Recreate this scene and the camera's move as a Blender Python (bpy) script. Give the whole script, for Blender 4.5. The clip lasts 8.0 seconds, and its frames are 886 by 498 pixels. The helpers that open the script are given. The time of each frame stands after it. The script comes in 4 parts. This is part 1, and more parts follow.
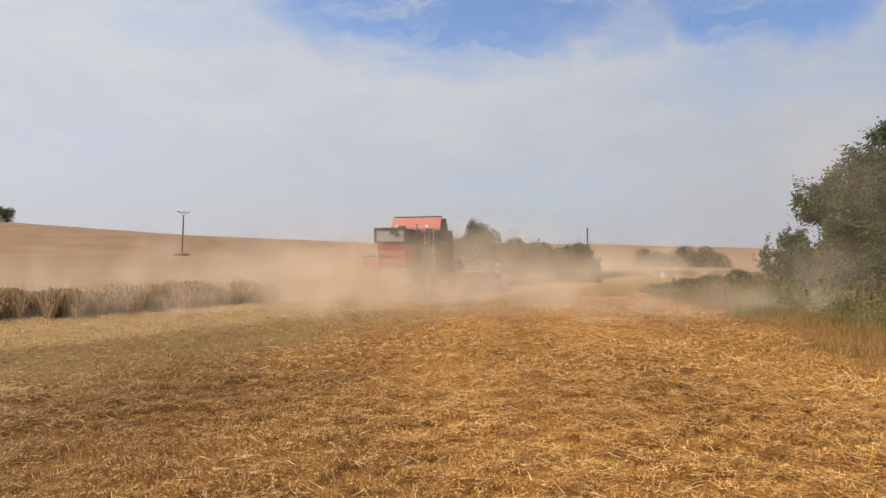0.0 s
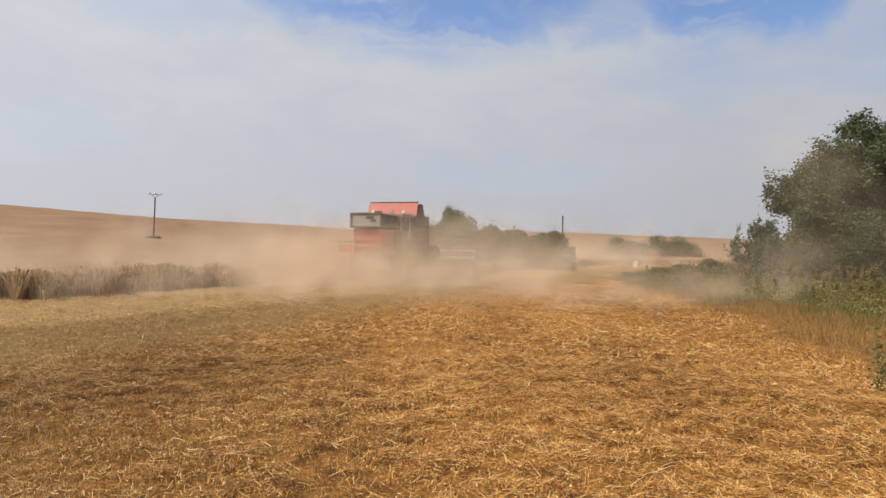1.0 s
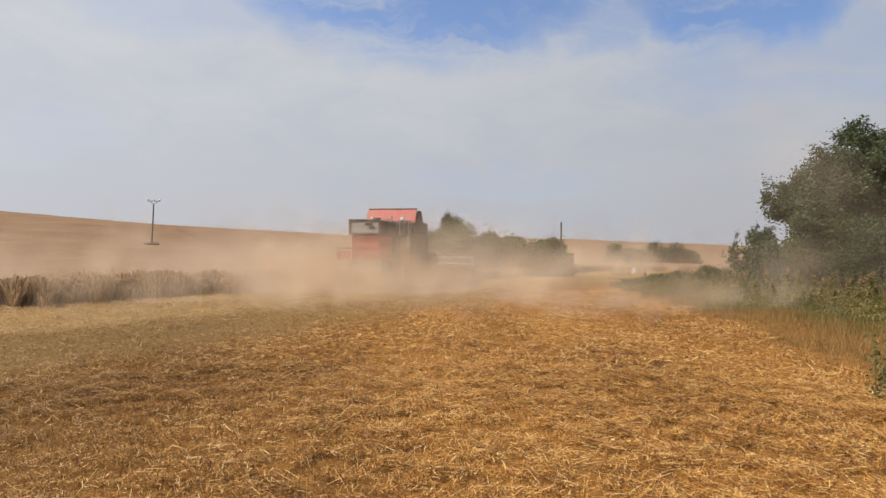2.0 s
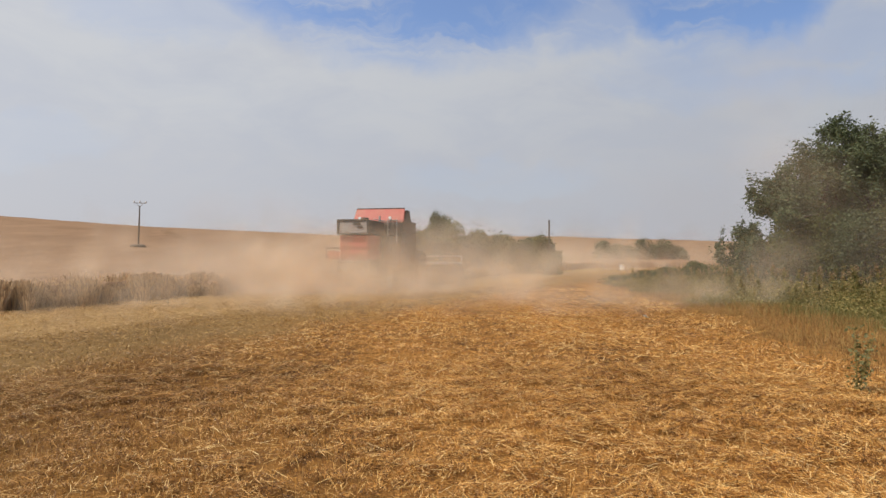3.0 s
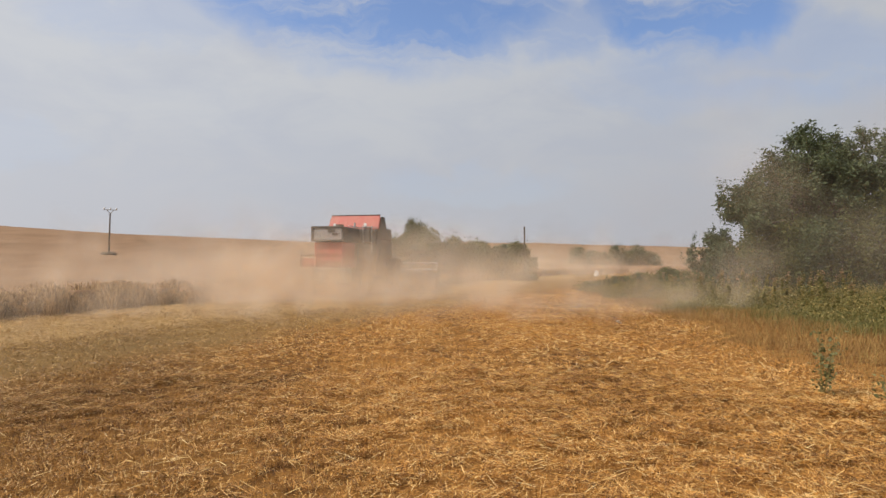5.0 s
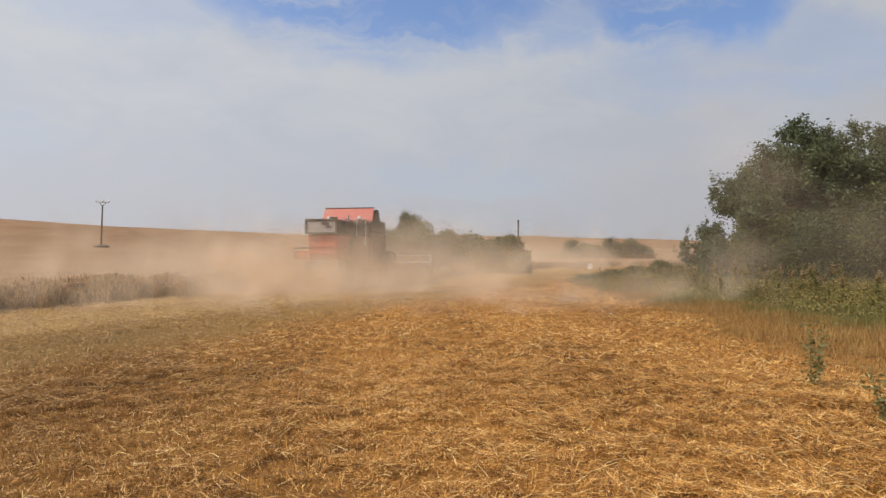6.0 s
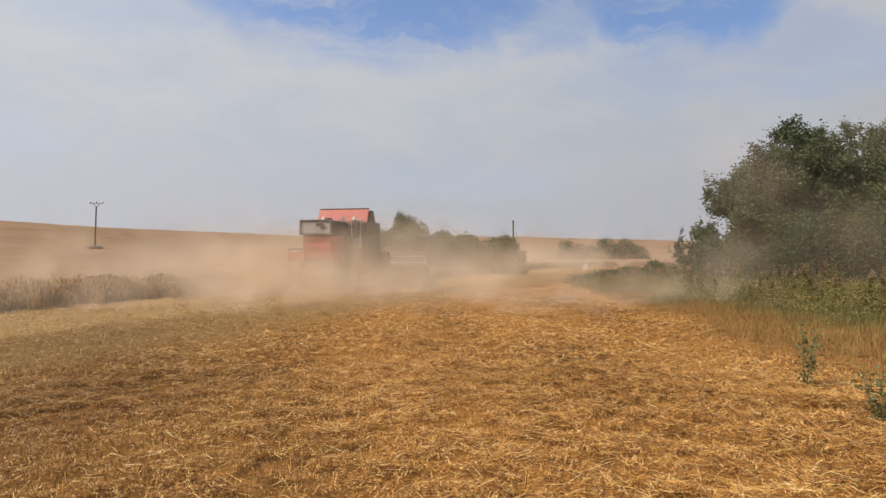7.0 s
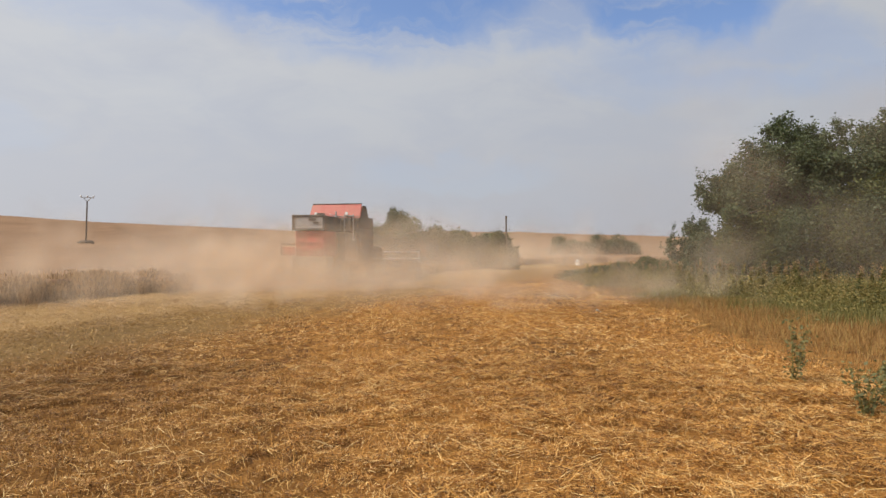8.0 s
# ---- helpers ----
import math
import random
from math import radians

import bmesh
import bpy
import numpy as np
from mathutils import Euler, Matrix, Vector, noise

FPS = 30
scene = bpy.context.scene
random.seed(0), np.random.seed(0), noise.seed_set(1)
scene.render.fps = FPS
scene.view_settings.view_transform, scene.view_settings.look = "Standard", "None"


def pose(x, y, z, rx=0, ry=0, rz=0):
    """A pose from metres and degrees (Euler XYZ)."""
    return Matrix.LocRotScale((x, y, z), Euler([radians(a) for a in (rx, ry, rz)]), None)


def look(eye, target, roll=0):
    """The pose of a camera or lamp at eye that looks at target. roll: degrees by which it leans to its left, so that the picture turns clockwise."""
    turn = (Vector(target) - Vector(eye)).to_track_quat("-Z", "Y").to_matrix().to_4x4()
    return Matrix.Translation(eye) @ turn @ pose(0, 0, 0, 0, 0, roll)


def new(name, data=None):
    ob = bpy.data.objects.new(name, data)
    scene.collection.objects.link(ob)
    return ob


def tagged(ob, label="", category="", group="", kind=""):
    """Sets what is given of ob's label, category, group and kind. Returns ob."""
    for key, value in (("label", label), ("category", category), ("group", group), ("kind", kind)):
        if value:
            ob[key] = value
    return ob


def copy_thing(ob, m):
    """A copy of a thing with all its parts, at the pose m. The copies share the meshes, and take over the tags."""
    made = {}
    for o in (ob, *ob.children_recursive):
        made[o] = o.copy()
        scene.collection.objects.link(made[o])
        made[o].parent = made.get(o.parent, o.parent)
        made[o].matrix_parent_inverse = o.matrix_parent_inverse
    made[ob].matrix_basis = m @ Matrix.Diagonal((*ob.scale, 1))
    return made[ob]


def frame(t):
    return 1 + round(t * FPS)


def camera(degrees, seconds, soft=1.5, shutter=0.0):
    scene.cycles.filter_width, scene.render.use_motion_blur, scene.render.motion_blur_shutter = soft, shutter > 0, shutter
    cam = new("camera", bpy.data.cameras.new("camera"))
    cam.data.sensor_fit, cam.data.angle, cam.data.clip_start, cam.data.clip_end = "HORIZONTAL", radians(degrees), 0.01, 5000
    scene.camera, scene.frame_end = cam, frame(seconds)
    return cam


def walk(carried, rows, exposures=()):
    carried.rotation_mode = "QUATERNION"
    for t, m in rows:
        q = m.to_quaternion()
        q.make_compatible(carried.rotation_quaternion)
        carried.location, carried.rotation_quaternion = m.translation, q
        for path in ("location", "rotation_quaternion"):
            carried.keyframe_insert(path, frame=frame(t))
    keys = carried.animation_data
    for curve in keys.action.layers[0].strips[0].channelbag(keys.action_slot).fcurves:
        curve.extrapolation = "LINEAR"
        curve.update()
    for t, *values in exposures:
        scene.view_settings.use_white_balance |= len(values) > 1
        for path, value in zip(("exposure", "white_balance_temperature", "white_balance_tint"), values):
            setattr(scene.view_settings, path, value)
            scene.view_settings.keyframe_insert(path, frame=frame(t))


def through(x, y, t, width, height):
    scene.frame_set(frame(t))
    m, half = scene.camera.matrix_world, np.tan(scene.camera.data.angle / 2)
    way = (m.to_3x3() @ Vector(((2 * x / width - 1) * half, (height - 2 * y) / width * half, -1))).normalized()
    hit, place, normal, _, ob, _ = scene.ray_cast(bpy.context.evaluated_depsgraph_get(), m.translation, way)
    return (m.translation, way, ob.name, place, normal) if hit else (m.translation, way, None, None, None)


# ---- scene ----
cam = camera(68.6, 8.0, soft=1.5)
# seconds, place, turn to the left, tilt up, roll
PATH = [
    (0.0, -0.018, 0.051, 1.641, 0.000, 1.400, 0.000),
    (0.5, -0.030, 0.038, 1.634, -1.361, 1.078, -0.784),
    (1.0, -0.045, 0.052, 1.611, -2.155, 0.233, -0.715),
    (1.5, -0.047, 0.065, 1.611, -2.274, 0.479, -0.911),
    (2.8, -0.046, -0.020, 1.635, -2.674, 1.039, 0.104),
    (3.0, -0.026, -0.006, 1.625, -3.254, 0.707, -0.026),
    (3.5, -0.008, -0.011, 1.634, -4.253, 1.221, 0.102),
    (4.0, 0.001, -0.013, 1.638, -5.058, 1.499, -0.216),
    (4.5, 0.012, -0.001, 1.634, -5.138, 1.515, 0.077),
    (6.0, 0.034, -0.020, 1.625, -5.860, 0.661, 0.131),
    (6.5, 0.038, -0.017, 1.627, -6.125, 0.827, 0.165),
    (7.0, 0.049, -0.022, 1.619, -6.281, 0.738, 0.217),
    (7.5, 0.052, -0.029, 1.621, -6.636, 0.657, 0.190),
    (8.0, 0.056, -0.032, 1.631, -6.895, 0.312, 0.109),
]
walk(cam, [(t, pose(x, y, z, 90 + tilt, roll, turn)) for t, x, y, z, turn, tilt, roll in PATH], [(0.0, 0.11), (0.5, 0.10), (1.5, 0.05), (3.0, 0.0), (8.0, 0.0)])

# ---------------------------------------------------------------- light
SUN_AZ, SUN_EL = -104.0, 47.0  # degrees from the y axis, clockwise; height
sun_way = Vector((math.sin(radians(SUN_AZ)) * math.cos(radians(SUN_EL)), math.cos(radians(SUN_AZ)) * math.cos(radians(SUN_EL)), math.sin(radians(SUN_EL))))
sun_data = bpy.data.lights.new("sun", "SUN")
sun_data.energy, sun_data.angle, sun_data.color = 4.8, radians(0.6), (1.0, 0.93, 0.82)
sun = new("sun", sun_data)
sun.matrix_world = look(sun_way * 100, (0, 0, 0))

scene.cycles.transparent_max_bounces = 160
world = bpy.data.worlds.new("sky")
scene.world = world
world.use_nodes = True


class Nodes:
    """Short hand for building node trees."""

    def __init__(self, tree):
        self.t = tree
        tree.nodes.clear()

    def add(self, kind, **settings):
        n = self.t.nodes.new(kind)
        for key, value in settings.items():
            if key in n.inputs:
                self.put(n.inputs[key], value)
            else:
                setattr(n, key, value)
        return n

    def put(self, socket, value):
        if isinstance(value, bpy.types.NodeSocket):
            self.t.links.new(value, socket)
        else:
            socket.default_value = value

    def math(self, op, a, b=0.0, c=0.0, clamp=False):
        n = self.t.nodes.new("ShaderNodeMath")
        n.operation, n.use_clamp = op, clamp
        for s, v in zip(n.inputs, (a, b, c)):
            self.put(s, v)
        return n.outputs[0]

    def vec(self, op, a, b=(0, 0, 0)):
        n = self.t.nodes.new("ShaderNodeVectorMath")
        n.operation = op
        self.put(n.inputs[0], a)
        self.put(n.inputs[1], b)
        return n.outputs["Value"] if op in ("LENGTH", "DISTANCE", "DOT_PRODUCT") else n.outputs[0]

    def noise(self, vector, scale, detail=4.0, rough=0.55, distortion=0.0):
        n = self.add("ShaderNodeTexNoise", Vector=vector, Scale=scale, Detail=detail, Roughness=rough, Distortion=distortion)
        return n.outputs["Fac"]

    def ramp(self, value, stops):
        n = self.t.nodes.new("ShaderNodeValToRGB")
        self.put(n.inputs[0], value)
        e = n.color_ramp.elements
        while len(e) < len(stops):
            e.new(0.5)
        for k, (at, colour) in zip(e, stops):
            k.position = at
            k.color = (*colour, 1) if len(colour) == 3 else colour
        return n.outputs[0]

    def smooth(self, value, lo, hi):
        n = self.t.nodes.new("ShaderNodeMapRange")
        n.interpolation_type = "SMOOTHSTEP"
        for s, v in zip(n.inputs, (value, lo, hi, 0.0, 1.0)):
            self.put(s, v)
        return n.outputs[0]

    def mix(self, fac, a, b, blend="MIX"):
        n = self.t.nodes.new("ShaderNodeMix")
        n.data_type, n.blend_type = "RGBA", blend
        self.put(n.inputs[0], fac)
        for s, v in zip((n.inputs[6], n.inputs[7]), (a, b)):
            self.put(s, (*v, 1) if isinstance(v, tuple) and len(v) == 3 else v)
        return n.outputs[2]


def build_sky():
    n = Nodes(world.node_tree)
    way = n.add("ShaderNodeTexCoord").outputs["Generated"]
    sky = n.add("ShaderNodeTexSky", sky_type="NISHITA", sun_disc=False, sun_elevation=radians(SUN_EL), sun_rotation=radians(SUN_AZ), dust_density=1.0, ozone_density=2.0)
    split = n.add("ShaderNodeSeparateXYZ", Vector=way)
    x, y, z = split.outputs
    up = n.math("ADD", n.math("MAXIMUM", z, 0.0), 0.12)
    flat = n.add("ShaderNodeCombineXYZ", X=n.math("DIVIDE", x, up), Y=n.math("DIVIDE", y, up), Z=0.3).outputs[0]
    big = n.noise(n.vec("MULTIPLY", flat, (1.0, 0.55, 1.0)), 0.9, 3.0, 0.5, 0.3)
    wisp = n.noise(n.vec("MULTIPLY", way, (3.0, 3.0, 7.0)), 2.2, 6.0, 0.6, 0.5)
    # clear gaps in the cloud sheet, as places on a plane one unit ahead
    ahead = n.math("MAXIMUM", y, 0.08)
    plane = n.add("ShaderNodeCombineXYZ", X=n.math("DIVIDE", x, ahead), Y=n.math("DIVIDE", z, ahead), Z=0.0).outputs[0]
    curl = None
    for scale, detail, size in ((4.5, 4.0, 0.17), (17.0, 5.0, 0.060)):
        c = n.add("ShaderNodeTexNoise", Vector=plane, Scale=scale, Detail=detail, Roughness=0.6).outputs["Color"]
        c = n.vec("MULTIPLY", n.vec("SUBTRACT", c, (0.5, 0.5, 0.5)), (size, size * 0.8, 0.0))
        curl = c if curl is None else n.vec("ADD", curl, c)
    torn = n.vec("ADD", plane, curl)
    gaps = None
    for u, v, wide, tall, strength in (
        (0.0, 0.452, 0.37, 0.170, 1.0),
        (0.50, 0.450, 0.23, 0.150, 1.0),
        (0.26, 0.40, 0.16, 0.100, 0.55),
        (-0.34, 0.38, 0.18, 0.080, 0.22),
        (0.44, 0.275, 0.22, 0.050, 0.16),
        (0.62, 0.335, 0.34, 0.100, 0.30),
        (0.13, 0.125, 0.19, 0.032, 0.14),
        (-0.59, 0.178, 0.18, 0.040, 0.09),
    ):
        far = n.vec("LENGTH", n.vec("DIVIDE", n.vec("SUBTRACT", torn, (u, v, 0.0)), (wide, tall, 1.0)))
        g = n.math("MULTIPLY", n.smooth(far, 1.08, 0.58), strength)
        gaps = g if gaps is None else n.math("MAXIMUM", gaps, g)
    high = n.math("MULTIPLY", n.smooth(z, 0.40, 0.6), n.smooth(big, 0.42, 0.62))
    gaps = n.math("MAXIMUM", gaps, high)
    # thin drawn-out streaks across the gaps
    drawn = n.add("ShaderNodeMapping", Vector=torn, Rotation=(0.0, 0.0, radians(-38)), Scale=(3.0, 17.0, 1.0)).outputs[0]
    streak = n.smooth(n.noise(drawn, 1.0, 5.0, 0.62, 0.4), 0.44, 0.72)
    puff = n.smooth(n.noise(torn, 9.0, 5.0, 0.6), 0.50, 0.75)
    cover = n.math("MAXIMUM", n.math("MULTIPLY", streak, 0.65), n.math("MULTIPLY", puff, 0.22))
    thick = n.math("SUBTRACT", 1.0, n.math("MULTIPLY", gaps, n.math("SUBTRACT", 1.0, cover)), clamp=True)
    thick = n.math("MULTIPLY", thick, n.math("ADD", 0.94, n.math("MULTIPLY", n.smooth(wisp, 0.3, 0.7), 0.06)))
    shade = n.math("ADD", n.math("MULTIPLY", big, 0.35), n.math("MULTIPLY", wisp, 0.65))
    cloud = n.mix(n.smooth(shade, 0.36, 0.62), (5.13, 5.31, 5.80), (5.52, 5.71, 6.10))
    low = n.mix(n.smooth(z, 0.0, 0.24), (5.17, 5.20, 5.62), cloud)
    blue = n.mix(1.0, sky.outputs[0], (1.42, 1.42, 1.60), "MULTIPLY")
    colour = n.mix(thick, blue, low)
    # the sheet is brighter towards the sun
    glow = n.smooth(n.vec("DOT_PRODUCT", way, tuple(sun_way)), -0.9, 0.9)
    colour = n.mix(1.0, colour, n.mix(glow, (0.80, 0.81, 0.82), (1.16, 1.15, 1.13)), "MULTIPLY")
    back = n.add("ShaderNodeBackground", Color=colour, Strength=0.1)
    n.t.links.new(back.outputs[0], n.add("ShaderNodeOutputWorld").inputs[0])


build_sky()


# ---------------------------------------------------------------- materials
def material(name, make):
    m = bpy.data.materials.new(name)
    m.use_nodes = True
    n = Nodes(m.node_tree)
    shader = make(n)
    n.t.links.new(shader, n.add("ShaderNodeOutputMaterial").inputs[0])
    return m


def principled(n, colour, rough=0.8, metal=0.0, bump=None, strength=0.3, distance=0.02, **more):
    b = n.add("ShaderNodeBsdfPrincipled")
    n.put(b.inputs["Base Color"], (*colour, 1) if isinstance(colour, tuple) and len(colour) == 3 else colour)
    n.put(b.inputs["Roughness"], rough)
    n.put(b.inputs["Metallic"], metal)
    n.put(b.inputs["Specular IOR Level"], more.get("specular", 0.3))
    if bump is not None:
        n.put(b.inputs["Normal"], n.add("ShaderNodeBump", Height=bump, Strength=strength, Distance=distance).outputs[0])
    return b.outputs[0]


def thin(n, colour, through=0.35, rough=0.7):
    """Leaf or straw: shines through a little."""
    a = principled(n, colour, rough)
    b = n.add("ShaderNodeBsdfTranslucent")
    n.put(b.inputs[0], colour)
    m = n.add("ShaderNodeMixShader", Fac=through)
    n.t.links.new(a, m.inputs[1])
    n.t.links.new(b.outputs[0], m.inputs[2])
    return m.outputs[0]


def place(n):
    return n.add("ShaderNodeNewGeometry").outputs["Position"]


def island(n):
    return n.add("ShaderNodeNewGeometry").outputs["Random Per Island"]


def swaths(n, p):
    """How far the straw is a dull tan strip, paler beyond the strip, or fresh gold: three strips along the way the
    machine drove.
    """
    ragged = n.math("MULTIPLY", n.math("SUBTRACT", n.noise(p, 0.5, 4.0), 0.5), 3.0)
    across = n.math("ADD", n.math("ADD", n.vec("DOT_PRODUCT", p, (0.888, -0.46, 0.0)), 11.05), ragged)
    dull_strip = n.smooth(n.math("ABSOLUTE", across), 3.0, 0.8)
    beyond = n.smooth(across, -1.0, -2.6)
    fresh = n.smooth(n.math("ADD", n.vec("DOT_PRODUCT", p, (1.0, 0.10, 0.0)), n.math("MULTIPLY", ragged, 0.8)), -3.6, 1.4)
    return dull_strip, beyond, fresh


def ground_mat(n):
    p = place(n)
    grain = n.noise(p, 38.0, 5.0, 0.7)
    clump = n.noise(p, 3.5, 5.0, 0.6)
    patch = n.noise(n.vec("MULTIPLY", p, (1.0, 0.45, 1.0)), 0.35, 4.0, 0.55)
    dull_strip, beyond, fresh = swaths(n, p)
    gold = n.ramp(grain, [(0.3, (0.08, 0.034, 0.010)), (0.5, (0.32, 0.150, 0.038)), (0.72, (0.56, 0.295, 0.088))])
    dull = n.ramp(grain, [(0.3, (0.046, 0.021, 0.007)), (0.5, (0.17, 0.083, 0.023)), (0.72, (0.34, 0.185, 0.055))])
    chaff = n.mix(fresh, dull, gold)
    soil = n.ramp(grain, [(0.3, (0.024, 0.010, 0.004)), (0.7, (0.13, 0.058, 0.017))])
    mixed = n.mix(n.smooth(n.math("ADD", n.math("MULTIPLY", clump, 0.5), n.math("MULTIPLY", patch, 0.5)), 0.34, 0.54), soil, chaff)
    # a bare wheel rut
    rut = n.vec("LENGTH", n.add("ShaderNodeCombineXYZ", X=n.math("DIVIDE", n.math("ADD", n.vec("DOT_PRODUCT", p, (0.545, 0.838, 0.0)), -6.90), 1.5), Y=n.math("DIVIDE", n.math("ADD", n.vec("DOT_PRODUCT", p, (0.838, -0.545, 0.0)), 6.42), 0.26)).outputs[0])
    mixed = n.mix(n.math("MULTIPLY", n.smooth(n.math("ADD", rut, n.math("MULTIPLY", clump, 0.6)), 1.5, 0.8), 0.9), mixed, soil)
    mixed = n.mix(n.math("MULTIPLY", beyond, 0.85), mixed, n.ramp(grain, [(0.3, (0.155, 0.092, 0.037)), (0.7, (0.50, 0.325, 0.138))]))
    mixed = n.mix(n.math("MULTIPLY", dull_strip, 0.65), mixed, n.ramp(grain, [(0.3, (0.095, 0.060, 0.023)), (0.7, (0.34, 0.22, 0.088))]))
    return principled(n, mixed, 0.95, bump=grain, strength=0.8, distance=0.03, specular=0.1)


def straw_mat(n):
    p = place(n)
    patch = n.noise(n.vec("MULTIPLY", p, (1.0, 0.5, 1.0)), 0.4, 4.0, 0.55)
    r = n.math("ADD", n.math("MULTIPLY", island(n), 0.75), n.math("MULTIPLY", patch, 0.45))
    dull_strip, beyond, fresh = swaths(n, p)
    gold = n.ramp(r, [(0.25, (0.056, 0.020, 0.005)), (0.50, (0.33, 0.140, 0.027)), (0.78, (0.69, 0.350, 0.078)), (0.95, (0.93, 0.66, 0.28))])
    dull = n.ramp(r, [(0.18, (0.040, 0.017, 0.004)), (0.48, (0.225, 0.104, 0.024)), (0.80, (0.45, 0.235, 0.062)), (0.98, (0.78, 0.56, 0.27))])
    c = n.mix(fresh, dull, gold)
    c = n.mix(n.math("MULTIPLY", beyond, 0.85), c, n.ramp(r, [(0.15, (0.21, 0.125, 0.052)), (0.9, (0.66, 0.45, 0.205))]))
    c = n.mix(n.math("MULTIPLY", dull_strip, 0.65), c, n.ramp(r, [(0.15, (0.14, 0.082, 0.032)), (0.9, (0.50, 0.325, 0.130))]))
    return thin(n, c, 0.15, 0.5)


def pale_mat(n):
    return thin(n, n.ramp(island(n), [(0.0, (0.45, 0.26, 0.07)), (0.5, (0.70, 0.46, 0.16)), (1.0, (0.90, 0.70, 0.36))]), 0.15, 0.4)


def wheat_mat(n):
    p = place(n)
    big = n.noise(p, 0.05, 3.0, 0.5)
    small = n.noise(n.vec("MULTIPLY", p, (1.0, 1.0, 2.0)), 6.0, 6.0, 0.7)
    rows = n.noise(n.vec("MULTIPLY", p, (0.35, 0.05, 0.1)), 1.0, 3.0, 0.5)
    v = n.math("ADD", n.math("MULTIPLY", small, 0.22), n.math("MULTIPLY", n.math("ADD", big, rows), 0.39))
    c = n.ramp(v, [(0.32, (0.165, 0.096, 0.052)), (0.52, (0.235, 0.142, 0.081)), (0.72, (0.30, 0.188, 0.110))])
    # wheel track left by spraying
    wob = n.math("MULTIPLY", n.math("SUBTRACT", n.noise(p, 0.03, 2.0), 0.5), 5.0)
    off = n.math("ABSOLUTE", n.math("ADD", n.math("ADD", n.vec("DOT_PRODUCT", p, (0.906, 0.423, 0.0)), -21.4), wob))
    track = n.math("MULTIPLY", n.smooth(off, 2.2, 0.6), n.math("MULTIPLY", n.smooth(n.noise(p, 0.04, 3.0), 0.30, 0.55), 0.6))
    c = n.mix(track, c, (0.15, 0.09, 0.045))
    return principled(n, c, 0.95, bump=small, strength=0.35, distance=0.12, specular=0.1)


def stalk_mat(n):
    c = n.ramp(island(n), [(0.0, (0.19, 0.118, 0.060)), (0.5, (0.40, 0.268, 0.145)), (1.0, (0.60, 0.43, 0.25))])
    return thin(n, c, 0.45, 0.7)


def dry_grass_mat(n):
    p = place(n)
    r = n.math("ADD", n.math("MULTIPLY", island(n), 0.7), n.math("MULTIPLY", n.noise(p, 0.7, 3.0), 0.4))
    c = n.ramp(r, [(0.1, (0.13, 0.068, 0.024)), (0.45, (0.29, 0.158, 0.054)), (0.7, (0.40, 0.245, 0.085)), (1.0, (0.38, 0.29, 0.095))])
    return thin(n, c, 0.3, 0.7)


def weed_mat(n):
    p = place(n)
    r = n.math("ADD", n.math("MULTIPLY", island(n), 0.6), n.math("MULTIPLY", n.noise(p, 0.6, 3.0), 0.5))
    c = n.ramp(r, [(0.15, (0.055, 0.060, 0.020)), (0.45, (0.150, 0.140, 0.044)), (0.7, (0.28, 0.225, 0.072)), (0.95, (0.46, 0.33, 0.13))])
    return thin(n, c, 0.35, 0.6)


def leaf_mat(dark, light):
    def make(n):
        p = place(n)
        r = n.math("ADD", n.math("MULTIPLY", island(n), 0.6), n.math("MULTIPLY", n.noise(p, 0.9, 3.0), 0.45))
        c = n.ramp(r, [(0.15, dark), (0.85, light)])
        return thin(n, c, 0.3, 0.55)
    return make


def bark_mat(n):
    p = place(n)
    g = n.noise(n.vec("MULTIPLY", p, (9.0, 9.0, 1.6)), 2.0, 6.0, 0.65)
    return principled(n, n.ramp(g, [(0.3, (0.030, 0.023, 0.016)), (0.7, (0.09, 0.07, 0.052))]), 0.9, bump=g, strength=0.8)


def paint_mat(base, dusty=0.5, rough=0.45):
    """Machine paint under field dust."""
    def make(n):
        p = n.add("ShaderNodeTexCoord").outputs["Object"]
        fine = n.noise(p, 14.0, 6.0, 0.65)
        broad = n.noise(n.vec("MULTIPLY", p, (1.0, 1.0, 0.5)), 1.6, 4.0, 0.55)
        d = n.smooth(n.math("ADD", n.math("MULTIPLY", fine, 0.4), n.math("MULTIPLY", broad, 0.6)), 0.30, 0.70)
        dust = n.math("MULTIPLY", d, dusty)
        c = n.mix(dust, base, (0.40, 0.29, 0.19))
        return principled(n, c, n.math("ADD", rough, n.math("MULTIPLY", dust, 0.5)), bump=fine, strength=0.06, specular=0.4)
    return make


def rubber_mat(n):
    p = n.add("ShaderNodeTexCoord").outputs["Object"]
    f = n.noise(p, 9.0, 6.0, 0.7)
    return principled(n, n.ramp(f, [(0.35, (0.018, 0.017, 0.016)), (0.75, (0.13, 0.095, 0.065))]), 0.9, bump=f, strength=0.3)


WISP = 0.085  # how much light the middle of one wisp of dust stops


